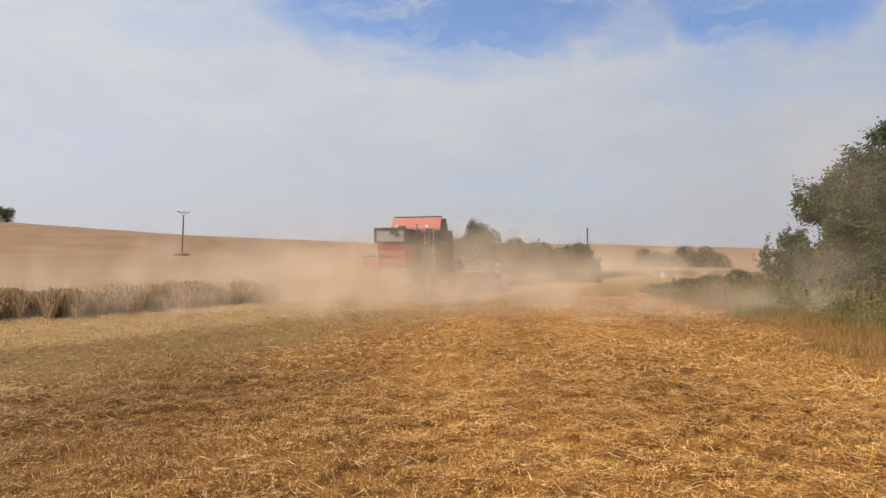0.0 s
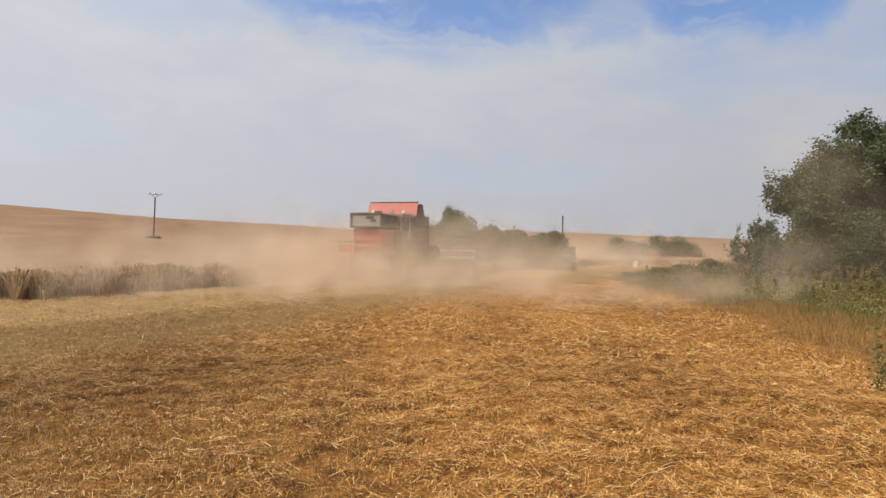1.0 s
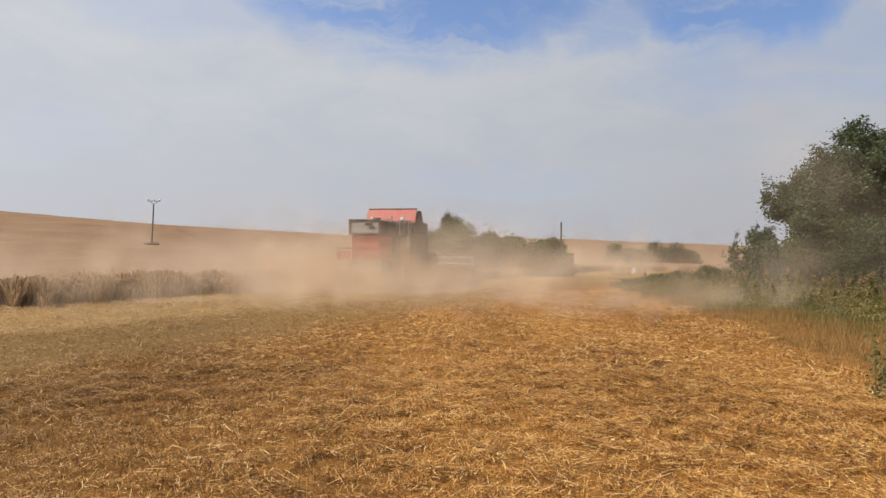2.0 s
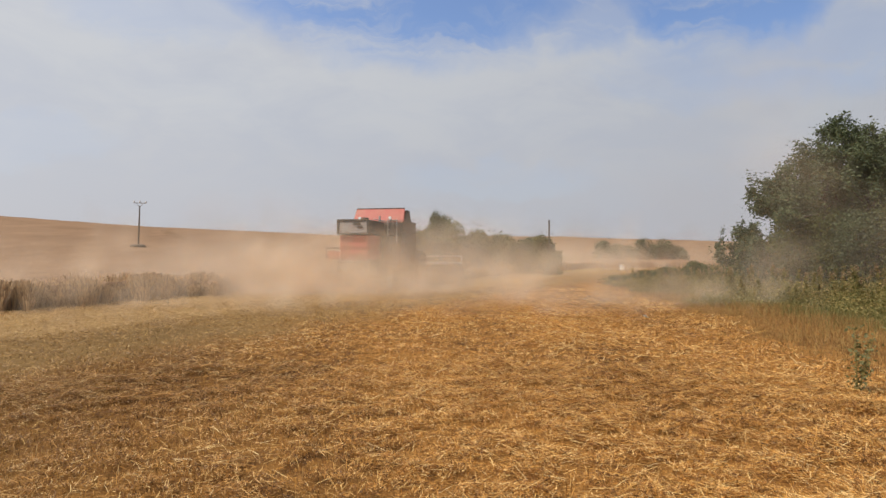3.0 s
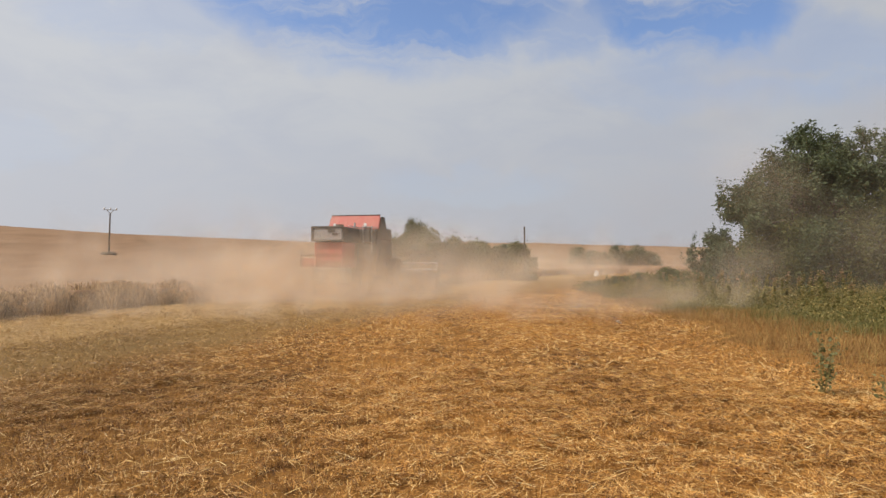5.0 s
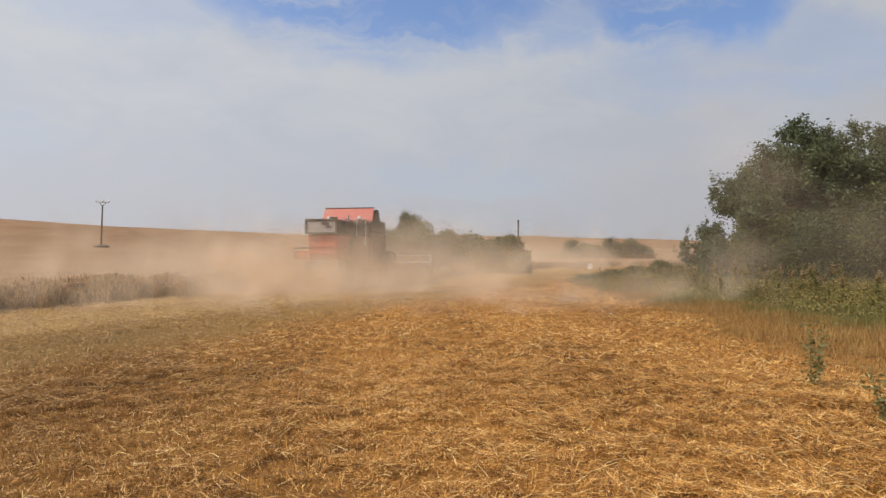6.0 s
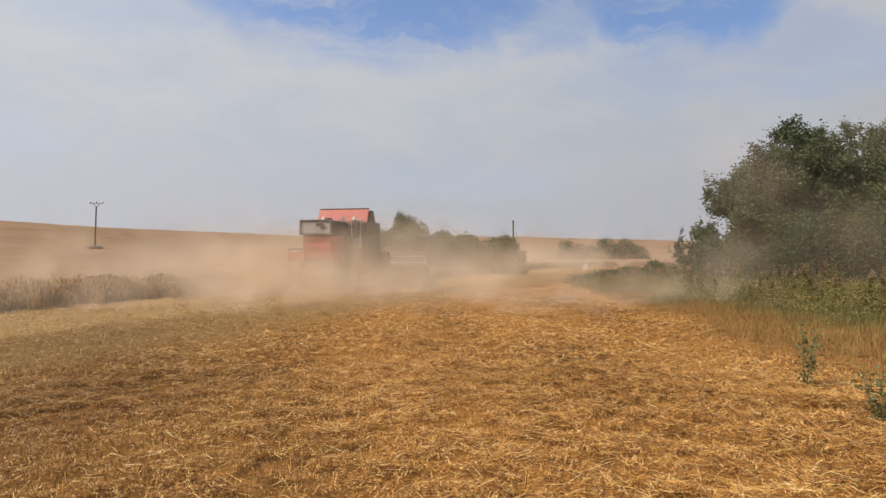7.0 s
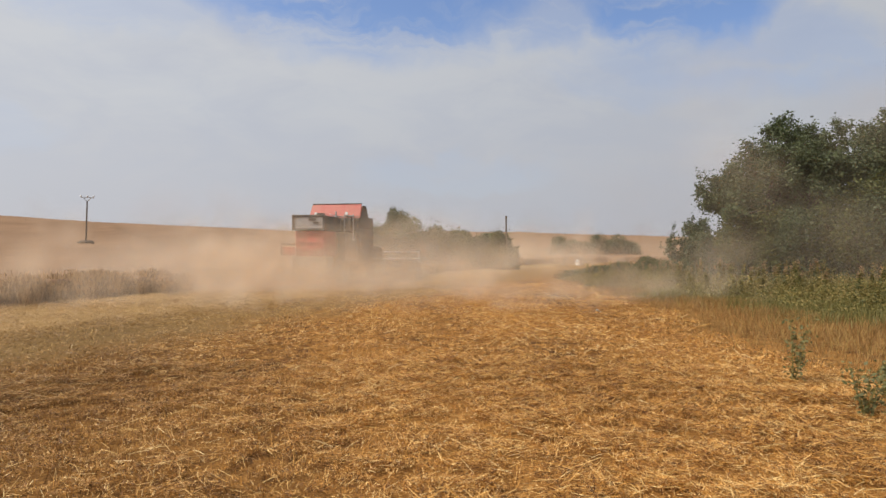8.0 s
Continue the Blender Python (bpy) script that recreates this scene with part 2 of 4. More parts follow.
def dust_mat(n):
    """A wisp of dust, thickest in its middle and torn by the wind."""
    p = place(n)
    c = n.mix(island(n), (0.86, 0.685, 0.505), (0.94, 0.78, 0.605))
    a = n.add("ShaderNodeBsdfDiffuse")
    b = n.add("ShaderNodeBsdfTranslucent")
    n.put(a.inputs[0], c)
    n.put(b.inputs[0], c)
    m = n.add("ShaderNodeMixShader", Fac=0.5)
    n.t.links.new(a.outputs[0], m.inputs[1])
    n.t.links.new(b.outputs[0], m.inputs[2])
    spot = n.add("ShaderNodeUVMap", uv_map="wisp").outputs[0]
    off = n.vec("LENGTH", n.vec("SUBTRACT", spot, (0.5, 0.5, 0.0)))
    soft = n.smooth(off, 0.5, 0.04)
    torn = n.math("ADD", 0.55, n.math("MULTIPLY", n.smooth(n.noise(p, 0.5, 3.0, 0.5, 0.5), 0.3, 0.7), 0.45))
    clear = n.add("ShaderNodeMixShader", Fac=n.math("MULTIPLY", n.math("MULTIPLY", soft, torn), WISP))
    n.t.links.new(n.add("ShaderNodeBsdfTransparent").outputs[0], clear.inputs[1])
    n.t.links.new(m.outputs[0], clear.inputs[2])
    return clear.outputs[0]


def plain(base, rough=0.6, metal=0.0, vary=0.25):
    def make(n):
        p = n.add("ShaderNodeTexCoord").outputs["Object"]
        f = n.noise(p, 6.0, 6.0, 0.65)
        c = n.mix(n.smooth(f, 0.3, 0.7), tuple(v * (1 - vary) for v in base), tuple(min(v * (1 + vary), 1) for v in base))
        return principled(n, c, rough, metal, bump=f, strength=0.1)
    return make


GROUND = material("straw_littered_soil", ground_mat)
STRAW = material("straw", straw_mat)
PALE = material("pale_straw", pale_mat)
WHEAT = material("ripe_wheat", wheat_mat)
STALK = material("wheat_stalk", stalk_mat)
DRY = material("dry_grass", dry_grass_mat)
WEED = material("weed_leaf", weed_mat)
GRASS = material("verge_grass", leaf_mat((0.085, 0.085, 0.026), (0.25, 0.215, 0.068)))
LEAF = material("tree_leaf", leaf_mat((0.042, 0.056, 0.028), (0.125, 0.148, 0.066)))
THISTLE = material("thistle_leaf", leaf_mat((0.095, 0.095, 0.036), (0.22, 0.21, 0.085)))
LEAF_OLIVE = material("shrub_leaf", leaf_mat((0.045, 0.055, 0.018), (0.15, 0.155, 0.05)))
BARK = material("bark", bark_mat)
RED = material("red_paint", paint_mat((0.48, 0.05, 0.035), 0.52))
RED_TOP = material("red_tank_paint", paint_mat((0.42, 0.062, 0.052), 0.42))
GREY = material("grey_cover_paint", paint_mat((0.27, 0.27, 0.28), 0.40, 0.6))
# dark steel; also paints the shade onto parts of the machine's unlit side
DARK = material("dark_steel_and_shade", paint_mat((0.030, 0.030, 0.032), 0.30, 0.6))
STEEL = material("worn_steel", plain((0.45, 0.44, 0.42), 0.4, 0.7))
RUBBER = material("tyre_rubber", rubber_mat)
RIM = material("rim_paint", paint_mat((0.20, 0.16, 0.11), 0.5))
WHITE = material("white_plastic", plain((0.78, 0.78, 0.76), 0.4, 0.0, 0.05))
WOOD = material("pole_timber", plain((0.10, 0.075, 0.055), 0.9, 0.0, 0.4))
PORCELAIN = material("insulator_porcelain", plain((0.62, 0.62, 0.60), 0.3, 0.0, 0.1))
DUST = material("airborne_dust", dust_mat)


def glass_mat(n):
    return principled(n, (0.02, 0.025, 0.03), 0.08, specular=0.6)


GLASS = material("dark_cab_glass", glass_mat)


# ---------------------------------------------------------------- building helpers
def link_mesh(name, bm, mat, smooth=False):
    me = bpy.data.meshes.new(name)
    bm.to_mesh(me)
    bm.free()
    me.materials.append(mat)
    if smooth:
        me.polygons.foreach_set("use_smooth", [True] * len(me.polygons))
    return new(name, me)


def part(name, bm, mat, parent, label="", smooth=False):
    ob = link_mesh(name, bm, mat, smooth)
    ob.parent = parent
    if label:
        ob["label"] = label
    return ob


def soup(name, verts, faces, mat):
    """A mesh from arrays of corners and of triangles or quads."""
    verts, faces = np.asarray(verts, np.float32).reshape(-1, 3), np.asarray(faces, np.int32)
    k = faces.shape[1]
    me = bpy.data.meshes.new(name)
    me.vertices.add(len(verts))
    me.vertices.foreach_set("co", verts.ravel())
    me.loops.add(faces.size)
    me.loops.foreach_set("vertex_index", faces.ravel())
    me.polygons.add(len(faces))
    me.polygons.foreach_set("loop_start", np.arange(len(faces), dtype=np.int32) * k)
    me.polygons.foreach_set("loop_total", np.full(len(faces), k, np.int32))
    me.update(calc_edges=True)
    me.materials.append(mat)
    return new(name, me)


def box(bm, x0, x1, y0, y1, z0, z1, bevel=0.0, top=None):
    """A block between two corners; top shifts the upper edges (x0, x1, y0, y1) for slanted sides."""
    t = top or (0, 0, 0, 0)
    co = [(x0, y0, z0), (x1, y0, z0), (x1, y1, z0), (x0, y1, z0), (x0 + t[0], y0 + t[2], z1), (x1 + t[1], y0 + t[2], z1), (x1 + t[1], y1 + t[3], z1), (x0 + t[0], y1 + t[3], z1)]
    v = [bm.verts.new(c) for c in co]
    f = [bm.faces.new([v[i] for i in q]) for q in ((3, 2, 1, 0), (4, 5, 6, 7), (0, 1, 5, 4), (1, 2, 6, 5), (2, 3, 7, 6), (3, 0, 4, 7))]
    if bevel:
        edges = list({e for q in f for e in q.edges})
        bmesh.ops.bevel(bm, geom=edges, offset=bevel, segments=2, affect="EDGES", profile=0.5)
    return bm


def boxed(*a, **k):
    return box(bmesh.new(), *a, **k)


def tube(bm, a, b, ra, rb=None, sides=8):
    a, b = Vector(a), Vector(b)
    m = Matrix.Translation((a + b) / 2) @ (b - a).to_track_quat("Z", "Y").to_matrix().to_4x4()
    bmesh.ops.create_cone(bm, cap_ends=True, segments=sides, radius1=ra, radius2=ra if rb is None else rb, depth=(b - a).length, matrix=m)
    return bm


def lathe(bm, profile, centre, sides=24):
    """Turns (radius, along x) points round the x axis through centre."""
    rings = []
    for r, x in profile:
        rings.append([bm.verts.new((centre[0] + x, centre[1] + r * math.cos(2 * math.pi * i / sides), centre[2] + r * math.sin(2 * math.pi * i / sides))) for i in range(sides)])
    for p, q in zip(rings, rings[1:]):
        for i in range(sides):
            bm.faces.new((p[i], p[(i + 1) % sides], q[(i + 1) % sides], q[i]))
    bm.faces.new(rings[0])
    bm.faces.new(list(reversed(rings[-1])))
    bmesh.ops.recalc_face_normals(bm, faces=bm.faces)
    return bm


# ---------------------------------------------------------------- the lie of the land
RIDGE_AZ = (-180, -90, -60, -34.3, -27.4, -21, -13, -6, 4.7, 12.8, 26.4, 45, 80, 180)
RIDGE_TAN = (0.02, 0.06, 0.07, 0.0547, 0.0480, 0.0416, 0.0360, 0.0310, 0.0310, 0.0295, 0.0205, 0.012, 0.005, 0.02)
RIDGE_FAR = 260.0


def land(x, y):
    """Height of the bare ground: level near by, then a long rise to a ridge."""
    x, y = np.asarray(x, float), np.asarray(y, float)
    r = np.hypot(x, y)
    az = np.degrees(np.arctan2(x, y))
    crest = 1.6 + np.interp(az, RIDGE_AZ, RIDGE_TAN) * RIDGE_FAR
    s = np.clip((r - 45) / (RIDGE_FAR - 45), 0, None)
    rise = np.where(s < 1, s ** 1.8, 1 + 0.25 * (1 - np.exp(-(s - 1) * 0.8)) - 0.10 * (s - 1))
    ripple = 0.03 * np.sin(x * 1.3 + 0.7 * np.sin(y * 0.31)) * np.sin(y * 0.9 + 0.3 * x) * np.clip(r / 6, 0, 1)
    return crest * np.maximum(rise, -0.5) + ripple


def polar_sheet(name, azs, radii_of, lift, mat, smooth=True):
    """A sheet over the land in rings round the origin."""
    az = np.radians(azs)[:, None]
    r = radii_of
    x, y = np.sin(az) * r, np.cos(az) * r
    z = land(x, y) + lift(x, y)
    verts = np.stack([x, y, z], -1).reshape(-1, 3)
    a, b = r.shape
    i = (np.arange(a - 1)[:, None] * b + np.arange(b - 1)).ravel()
    ob = soup(name, verts, np.stack([i, i + b, i + b + 1, i + 1], -1)[:, ::-1], mat)
    if smooth:
        ob.data.polygons.foreach_set("use_smooth", [True] * len(ob.data.polygons))
    return ob


ring = np.concatenate([[0.0], np.geomspace(0.4, 4500, 140)])
turns = np.linspace(-180, 180, 241)
tagged(polar_sheet("ground", turns, np.tile(ring, (241, 1)), lambda x, y: 0 * x, GROUND), "harvested field of brown soil under broken straw", "ground", kind="structure")

# outline of the standing crop: degrees clockwise from the y axis, metres
CROP_AZ = (-120, -66, -27.4, -14.6, -8.5, -5.6, -5.0, 4.6, 5.2, 8, 12, 16, 30, 42)
CROP_R = (22, 20, 23.9, 30.1, 35.0, 38.0, 39.4, 38.9, 46, 55, 66, 76, 95, 120)


def crop_edge(az):
    return np.interp(az, CROP_AZ, CROP_R) + 0.5 * np.sin(az * 1.3) + 0.4 * np.sin(az * 3.3 + 1) + 0.2 * np.sin(az * 7.1)


def canopy_lift(x, y):
    r = np.hypot(x, y)
    d = r - crop_edge(np.degrees(np.arctan2(x, y)))
    az = np.degrees(np.arctan2(x, y))
    ends = np.clip(np.minimum((az + 119.5) / 2, (41.6 - az) / 1.5), 0, 1)
    return 0.72 * ends * np.clip((d - 0.2) / 0.5, 0, 1) - 0.05 + 0.05 * np.sin(x * 2.2 + np.sin(y * 1.7)) * np.sin(y * 2.9)


crop_az = np.linspace(-120, 42, 420)
steps = np.concatenate([[0.0, 0.2, 0.45, 0.7], np.geomspace(1.0, 1.0e3, 80)])
tagged(polar_sheet("wheat_field", crop_az, crop_edge(crop_az)[:, None] + steps, canopy_lift, WHEAT), "ripe tan wheat covering the long hillside", "wheat field", kind="stuff")


# ---------------------------------------------------------------- straw, stalks, grass
def blades(name, mat, x, y, length, width, lean, rng, bend=0.3, lift=0.0, tip=0.25, stiff=False):
    """Strips of two segments rising from the ground; lean 0 is upright, 1 lies flat."""
    k = len(x)
    turn, side = rng.uniform(0, 2 * np.pi, k), rng.uniform(0, 2 * np.pi, k)
    flat = np.stack([np.cos(turn), np.sin(turn), 0 * turn], -1)
    a1 = lean * np.pi / 2
    a2 = np.minimum(a1 + bend * rng.uniform(0, 1, k), np.pi * 0.56)
    base = np.stack([x, y, land(x, y) + lift], -1)
    up = np.array([0, 0, 1.0])
    mid = base + (flat * np.sin(a1)[:, None] + up * np.cos(a1)[:, None]) * (length * 0.55)[:, None]
    end = mid + (flat * np.sin(a2)[:, None] + up * np.cos(a2)[:, None]) * (length * 0.45)[:, None]
    w = np.stack([np.cos(side), np.sin(side), 0.4 * np.sin(turn * 3)], -1) * (width / 2)[:, None]
    if stiff:
        verts = np.stack([base - w, base + w, end + w * tip, end - w * tip], 1).reshape(-1, 3)
        return soup(name, verts, np.arange(4 * k).reshape(-1, 4), mat)
    verts = np.stack([base - w, base + w, mid + w, mid - w, end + w * tip, end - w * tip], 1).reshape(-1, 3)
    i = np.arange(k)[:, None] * 6
    faces = np.concatenate([i + np.array([0, 1, 2, 3]), i + np.array([3, 2, 4, 5])])
    return soup(name, verts, faces, mat)


def field_noise(x, y, scale, seed):
    """Smooth value noise between 0 and 1."""
    rng = np.random.default_rng(seed)
    table = rng.uniform(0, 1, (64, 64))
    u, v = np.asarray(x) * scale, np.asarray(y) * scale
    i, j = np.floor(u).astype(int), np.floor(v).astype(int)
    fu, fv = u - i, v - j
    fu, fv = fu * fu * (3 - 2 * fu), fv * fv * (3 - 2 * fv)
    g = lambda a, b: table[a % 64, b % 64]
    return (g(i, j) * (1 - fu) + g(i + 1, j) * fu) * (1 - fv) + (g(i, j + 1) * (1 - fu) + g(i + 1, j + 1) * fu) * fv


def verge_edge(y):
    """x of the edge between stubble and the grassy verge."""
    return 4.35 + 0.205 * y + 0.25 * np.sin(y * 0.9) + 0.15 * np.sin(y * 2.3 + 1)


def weed_edge(y):
    """x of the front of the tall weeds, beyond the dry grass."""
    return np.interp(y, (3, 10, 14, 20, 27, 31, 42, 60), (11.6, 11.4, 11.2, 11.1, 10.5, 10.5, 12.6, 19.0)) + 0.35 * np.sin(y * 0.8) + 0.2 * np.sin(y * 2.1)


def weed_tall(y):
    """How tall the weeds grow: lower towards the far end."""
    return np.interp(y, (10, 24, 34, 46, 60), (1.05, 1.0, 0.8, 0.42, 0.4))


def scatter(rng, count, near, far, spread=43.0):
    """Places in the fan ahead, evenly over the area."""
    az = np.radians(rng.uniform(-spread, spread + 5, count))
    r = np.sqrt(rng.uniform(near * near, far * far, count))
    return np.sin(az) * r, np.cos(az) * r


def stubble():
    rng = np.random.default_rng(11)
    for name, label, standing, near, far, count, width, tall in (
        ("stubble", "cut golden stubble standing in rows", True, 3.2, 11.0, 18000, 0.0045, 0.065),
        ("stubble", "cut golden stubble standing in rows", True, 11.0, 40.0, 18000, 0.008, 0.075),
        ("loose_straw", "loose golden straw lying on stubble", False, 3.0, 10.0, 420000, 0.0042, 0.17),
        ("loose_straw", "loose golden straw lying on stubble", False, 10.0, 34.0, 230000, 0.0090, 0.21),
    ):
        x, y = scatter(rng, count, near, far)
        if standing:
            # drill rows, 12 cm apart, along the way the machine drives
            c, s = math.cos(radians(-17)), math.sin(radians(-17))
            u, v = x * c + y * s, -x * s + y * c
            if far < 12:
                u = np.round(u / 0.125) * 0.125 + rng.normal(0, 0.016, count)
            x, y = u * c - v * s, u * s + v * c
        broad = field_noise(x * 1.1 - y * 0.35, y * 0.30, 0.55, 3)
        tuft = 0.6 * field_noise(x, y, 4.3, 4) + 0.4 * field_noise(x, y, 9.0, 5)
        dull_strip = np.exp(-((((x + 7) * 0.888 - (y - 10.5) * 0.46) / 1.7) ** 2))
        thickness = (0.36 * broad + 0.64 * tuft) * np.interp(x - 0.12 * y, (-3.2, 0.9), (0.84, 1.04)) * (1 - 0.2 * dull_strip) * (1 - 0.42 * np.exp(-(((x + 3.6) / 2.4) ** 2) - ((y - 4.4) / 2.0) ** 2))
        along, across = (x + 1.65) * 0.545 + (y - 9.25) * 0.838, (x + 1.65) * 0.838 - (y - 9.25) * 0.545
        rut = np.exp(-((along / 1.3) ** 2) - (across / 0.26) ** 2)
        az = np.degrees(np.arctan2(x, y))
        keep = (x < verge_edge(y) + 0.3) & (np.hypot(x, y) < crop_edge(az) - 0.1)
        if not standing:
            keep &= rng.uniform(0, 1, count) < np.clip((thickness - 0.36) * 4.6, 0.035, 1) * (1 - 0.9 * rut)
        else:
            keep &= rng.uniform(0, 1, count) < np.clip(1.3 - thickness * 1.1, 0.3, 1) * (1 - 0.9 * rut)
        x, y = x[keep], y[keep]
        k = len(x)
        if standing:
            ob = blades(name, STRAW, x, y, tall * rng.uniform(0.45, 1.25, k), width * rng.uniform(0.7, 1.4, k), np.abs(rng.normal(0, 0.22, k)), rng, 0.25, tip=0.9, stiff=True)
        else:
            ob = blades(name, STRAW, x, y, tall * rng.uniform(0.2, 1.0, k) * np.where(rng.uniform(0, 1, k) > 0.97, 2.6, 1.0), width * rng.uniform(0.6, 1.4, k), rng.uniform(0.74, 1.10, k), rng, 0.25, lift=rng.uniform(0.004, 0.035, k) + 0.13 * np.clip(tuft[keep] - 0.36, 0, 1), tip=0.8, stiff=True)
        tagged(ob, label, "stubble" if standing else "straw", kind="stuff")


stubble()


def chaff():
    """Short broken bits of straw filling the mat between the longer ones."""
    rng = np.random.default_rng(13)
    for near, far, count, size in ((3.0, 9.0, 330000, 0.050), (9.0, 24.0, 230000, 0.085)):
        x, y = scatter(rng, count, near, far)
        tuft = 0.5 * field_noise(x, y, 4.3, 4) + 0.5 * field_noise(x, y, 11.0, 6)
        keep = (rng.uniform(0, 1, count) < np.clip((tuft - 0.40) * 5.0, 0.04, 1)) & (x < verge_edge(y) + 0.2)
        x, y, tuft = x[keep], y[keep], tuft[keep]
        k = len(x)
        turn, tip = rng.uniform(0, 2 * np.pi, k), rng.normal(0.25, 0.45, k)
        way = np.stack([np.cos(turn) * np.cos(tip), np.sin(turn) * np.cos(tip), np.abs(np.sin(tip))], -1) * (size * rng.uniform(0.35, 1.1, k))[:, None]
        side = np.stack([-np.sin(turn), np.cos(turn), rng.normal(0, 0.6, k)], -1) * (size * 0.055)
        p = np.stack([x, y, land(x, y) + rng.uniform(0.0, 0.03, k) + 0.10 * np.clip(tuft - 0.34, 0, 1)], -1)
        v = np.stack([p - side, p + side, p + way], 1).reshape(-1, 3)
        tagged(soup("chaff", v, np.arange(3 * k).reshape(-1, 3), STRAW), "short broken golden chaff over the soil", "straw", kind="stuff")


chaff()


def pale_straw():
    """Long clean stems lying on top of the mat."""
    rng = np.random.default_rng(14)
    for near, far, count, width, long in ((3.2, 10.0, 5500, 0.0046, 0.20), (10.0, 24.0, 5000, 0.0075, 0.26)):
        x, y = scatter(rng, count, near, far)
        keep = (x < verge_edge(y) + 0.2) & (rng.uniform(0, 1, count) < np.interp(x - 0.12 * y, (-4, 0.5), (0.35, 1.0)))
        x, y = x[keep], y[keep]
        k = len(x)
        ob = blades("pale_straw", PALE, x, y, long * rng.uniform(0.3, 1, k), width * rng.uniform(0.7, 1.2, k), np.clip(rng.normal(0.93, 0.10, k), 0.6, 1.05), rng, 0.2, lift=rng.uniform(0.03, 0.07, k), tip=0.8)
        tagged(ob, "long pale straw stems lying across the stubble", "straw", kind="stuff")


pale_straw()


def straw_behind():
    """The same litter where the camera stands and behind it."""
    rng = np.random.default_rng(12)
    az, r = rng.uniform(-np.pi, np.pi, 60000), 10 * np.sqrt(rng.uniform(0.0, 1, 60000))
    x, y = np.sin(az) * r, np.cos(az) * r
    keep = ((np.abs(np.degrees(az)) > 44) | (r < 3.0)) & (x < verge_edge(y) + 0.3)
    x, y = x[keep], y[keep]
    k = len(x)
    ob = blades("loose_straw", STRAW, x, y, 0.13 * rng.uniform(0.2, 1, k), 0.008 * rng.uniform(0.6, 1.4, k), rng.uniform(0.7, 1.05, k), rng, 0.3, lift=rng.uniform(0.004, 0.05, k), tip=0.8, stiff=True)
    tagged(ob, "loose golden straw lying on stubble", "straw", kind="stuff")


straw_behind()


def crop_front():
    """Single stalks with ears along the open edge of the standing crop."""
    rng = np.random.default_rng(21)
    count = 62000
    az = rng.uniform(-60, 14, count)
    d = rng.exponential(1.6, count)
    r = crop_edge(az) + d - 0.1
    x, y = np.sin(np.radians(az)) * r, np.cos(np.radians(az)) * r
    clump = field_noise(x, y, 1.1, 8)
    tall = (0.54 + 0.28 * rng.uniform(0, 1, count) + 0.55 * (clump - 0.5)) * np.clip(0.55 + 0.45 * d / 0.6, 0, 1)
    lean = np.abs(rng.normal(0, 0.13, count)) + 0.7 * np.clip(field_noise(x, y, 0.6, 9) - 0.55, 0, 1) * 2
    tagged(blades("wheat_stalks", STALK, x, y, tall, rng.uniform(0.012, 0.03, count), lean, rng, 0.4, tip=1.3, stiff=True), "tall ripe wheat stalks at the uncut edge", "wheat", kind="stuff")


crop_front()


def verge():
    rng = np.random.default_rng(31)

    y = 3.0 + 39.0 * rng.uniform(0, 1, 90000) ** 1.5
    f = rng.uniform(0, 1, len(y))
    x = verge_edge(y) - 0.35 + f * np.maximum(weed_edge(y) + 0.6 - verge_edge(y), 0.8)
    k = len(x)
    tall = (0.05 + 0.15 * rng.uniform(0, 1, k)) * np.clip((x - verge_edge(y) + 0.5) / 2.2, 0.25, 1.3) * (0.7 + 0.6 * field_noise(x, y, 0.8, 14))
    tagged(blades("dry_grass", DRY, x, y, tall, rng.uniform(0.006, 0.014, k), np.abs(rng.normal(0.1, 0.25, k)), rng, 0.5, tip=0.3, stiff=True), "reddish brown dry grass along the field edge", "grass", kind="stuff")
    y = 7.0 + 16.0 * rng.uniform(0, 1, 26000)
    x = weed_edge(y) + rng.normal(0.9, 0.9, len(y))
    k = len(x)
    tall = (0.14 + 0.24 * rng.uniform(0, 1, k)) * (0.4 + 1.0 * field_noise(x, y, 0.7, 12))
    tagged(blades("green_grass", GRASS, x, y, tall, rng.uniform(0.008, 0.022, k), np.abs(rng.normal(0.15, 0.25, k)), rng, 0.6, tip=0.3, stiff=True), "long green grass at the foot of the weeds", "grass", kind="stuff")


verge()


def leafy(centres, rng, size):
    """Small pointed leaves at the centres."""
    k = len(centres)
    a = rng.normal(0, 1, (k, 3))
    a[:, 2] *= 0.6
    a /= np.linalg.norm(a, axis=1)[:, None]
    b = np.cross(a, rng.normal(0, 1, (k, 3)))
    b /= np.linalg.norm(b, axis=1)[:, None] + 1e-9
    s = size * rng.uniform(0.6, 1.3, k)[:, None]
    return np.stack([centres - a * s * 0.5, centres + b * s * 0.28, centres + a * s * 0.5, centres - b * s * 0.28], 1).reshape(-1, 3)


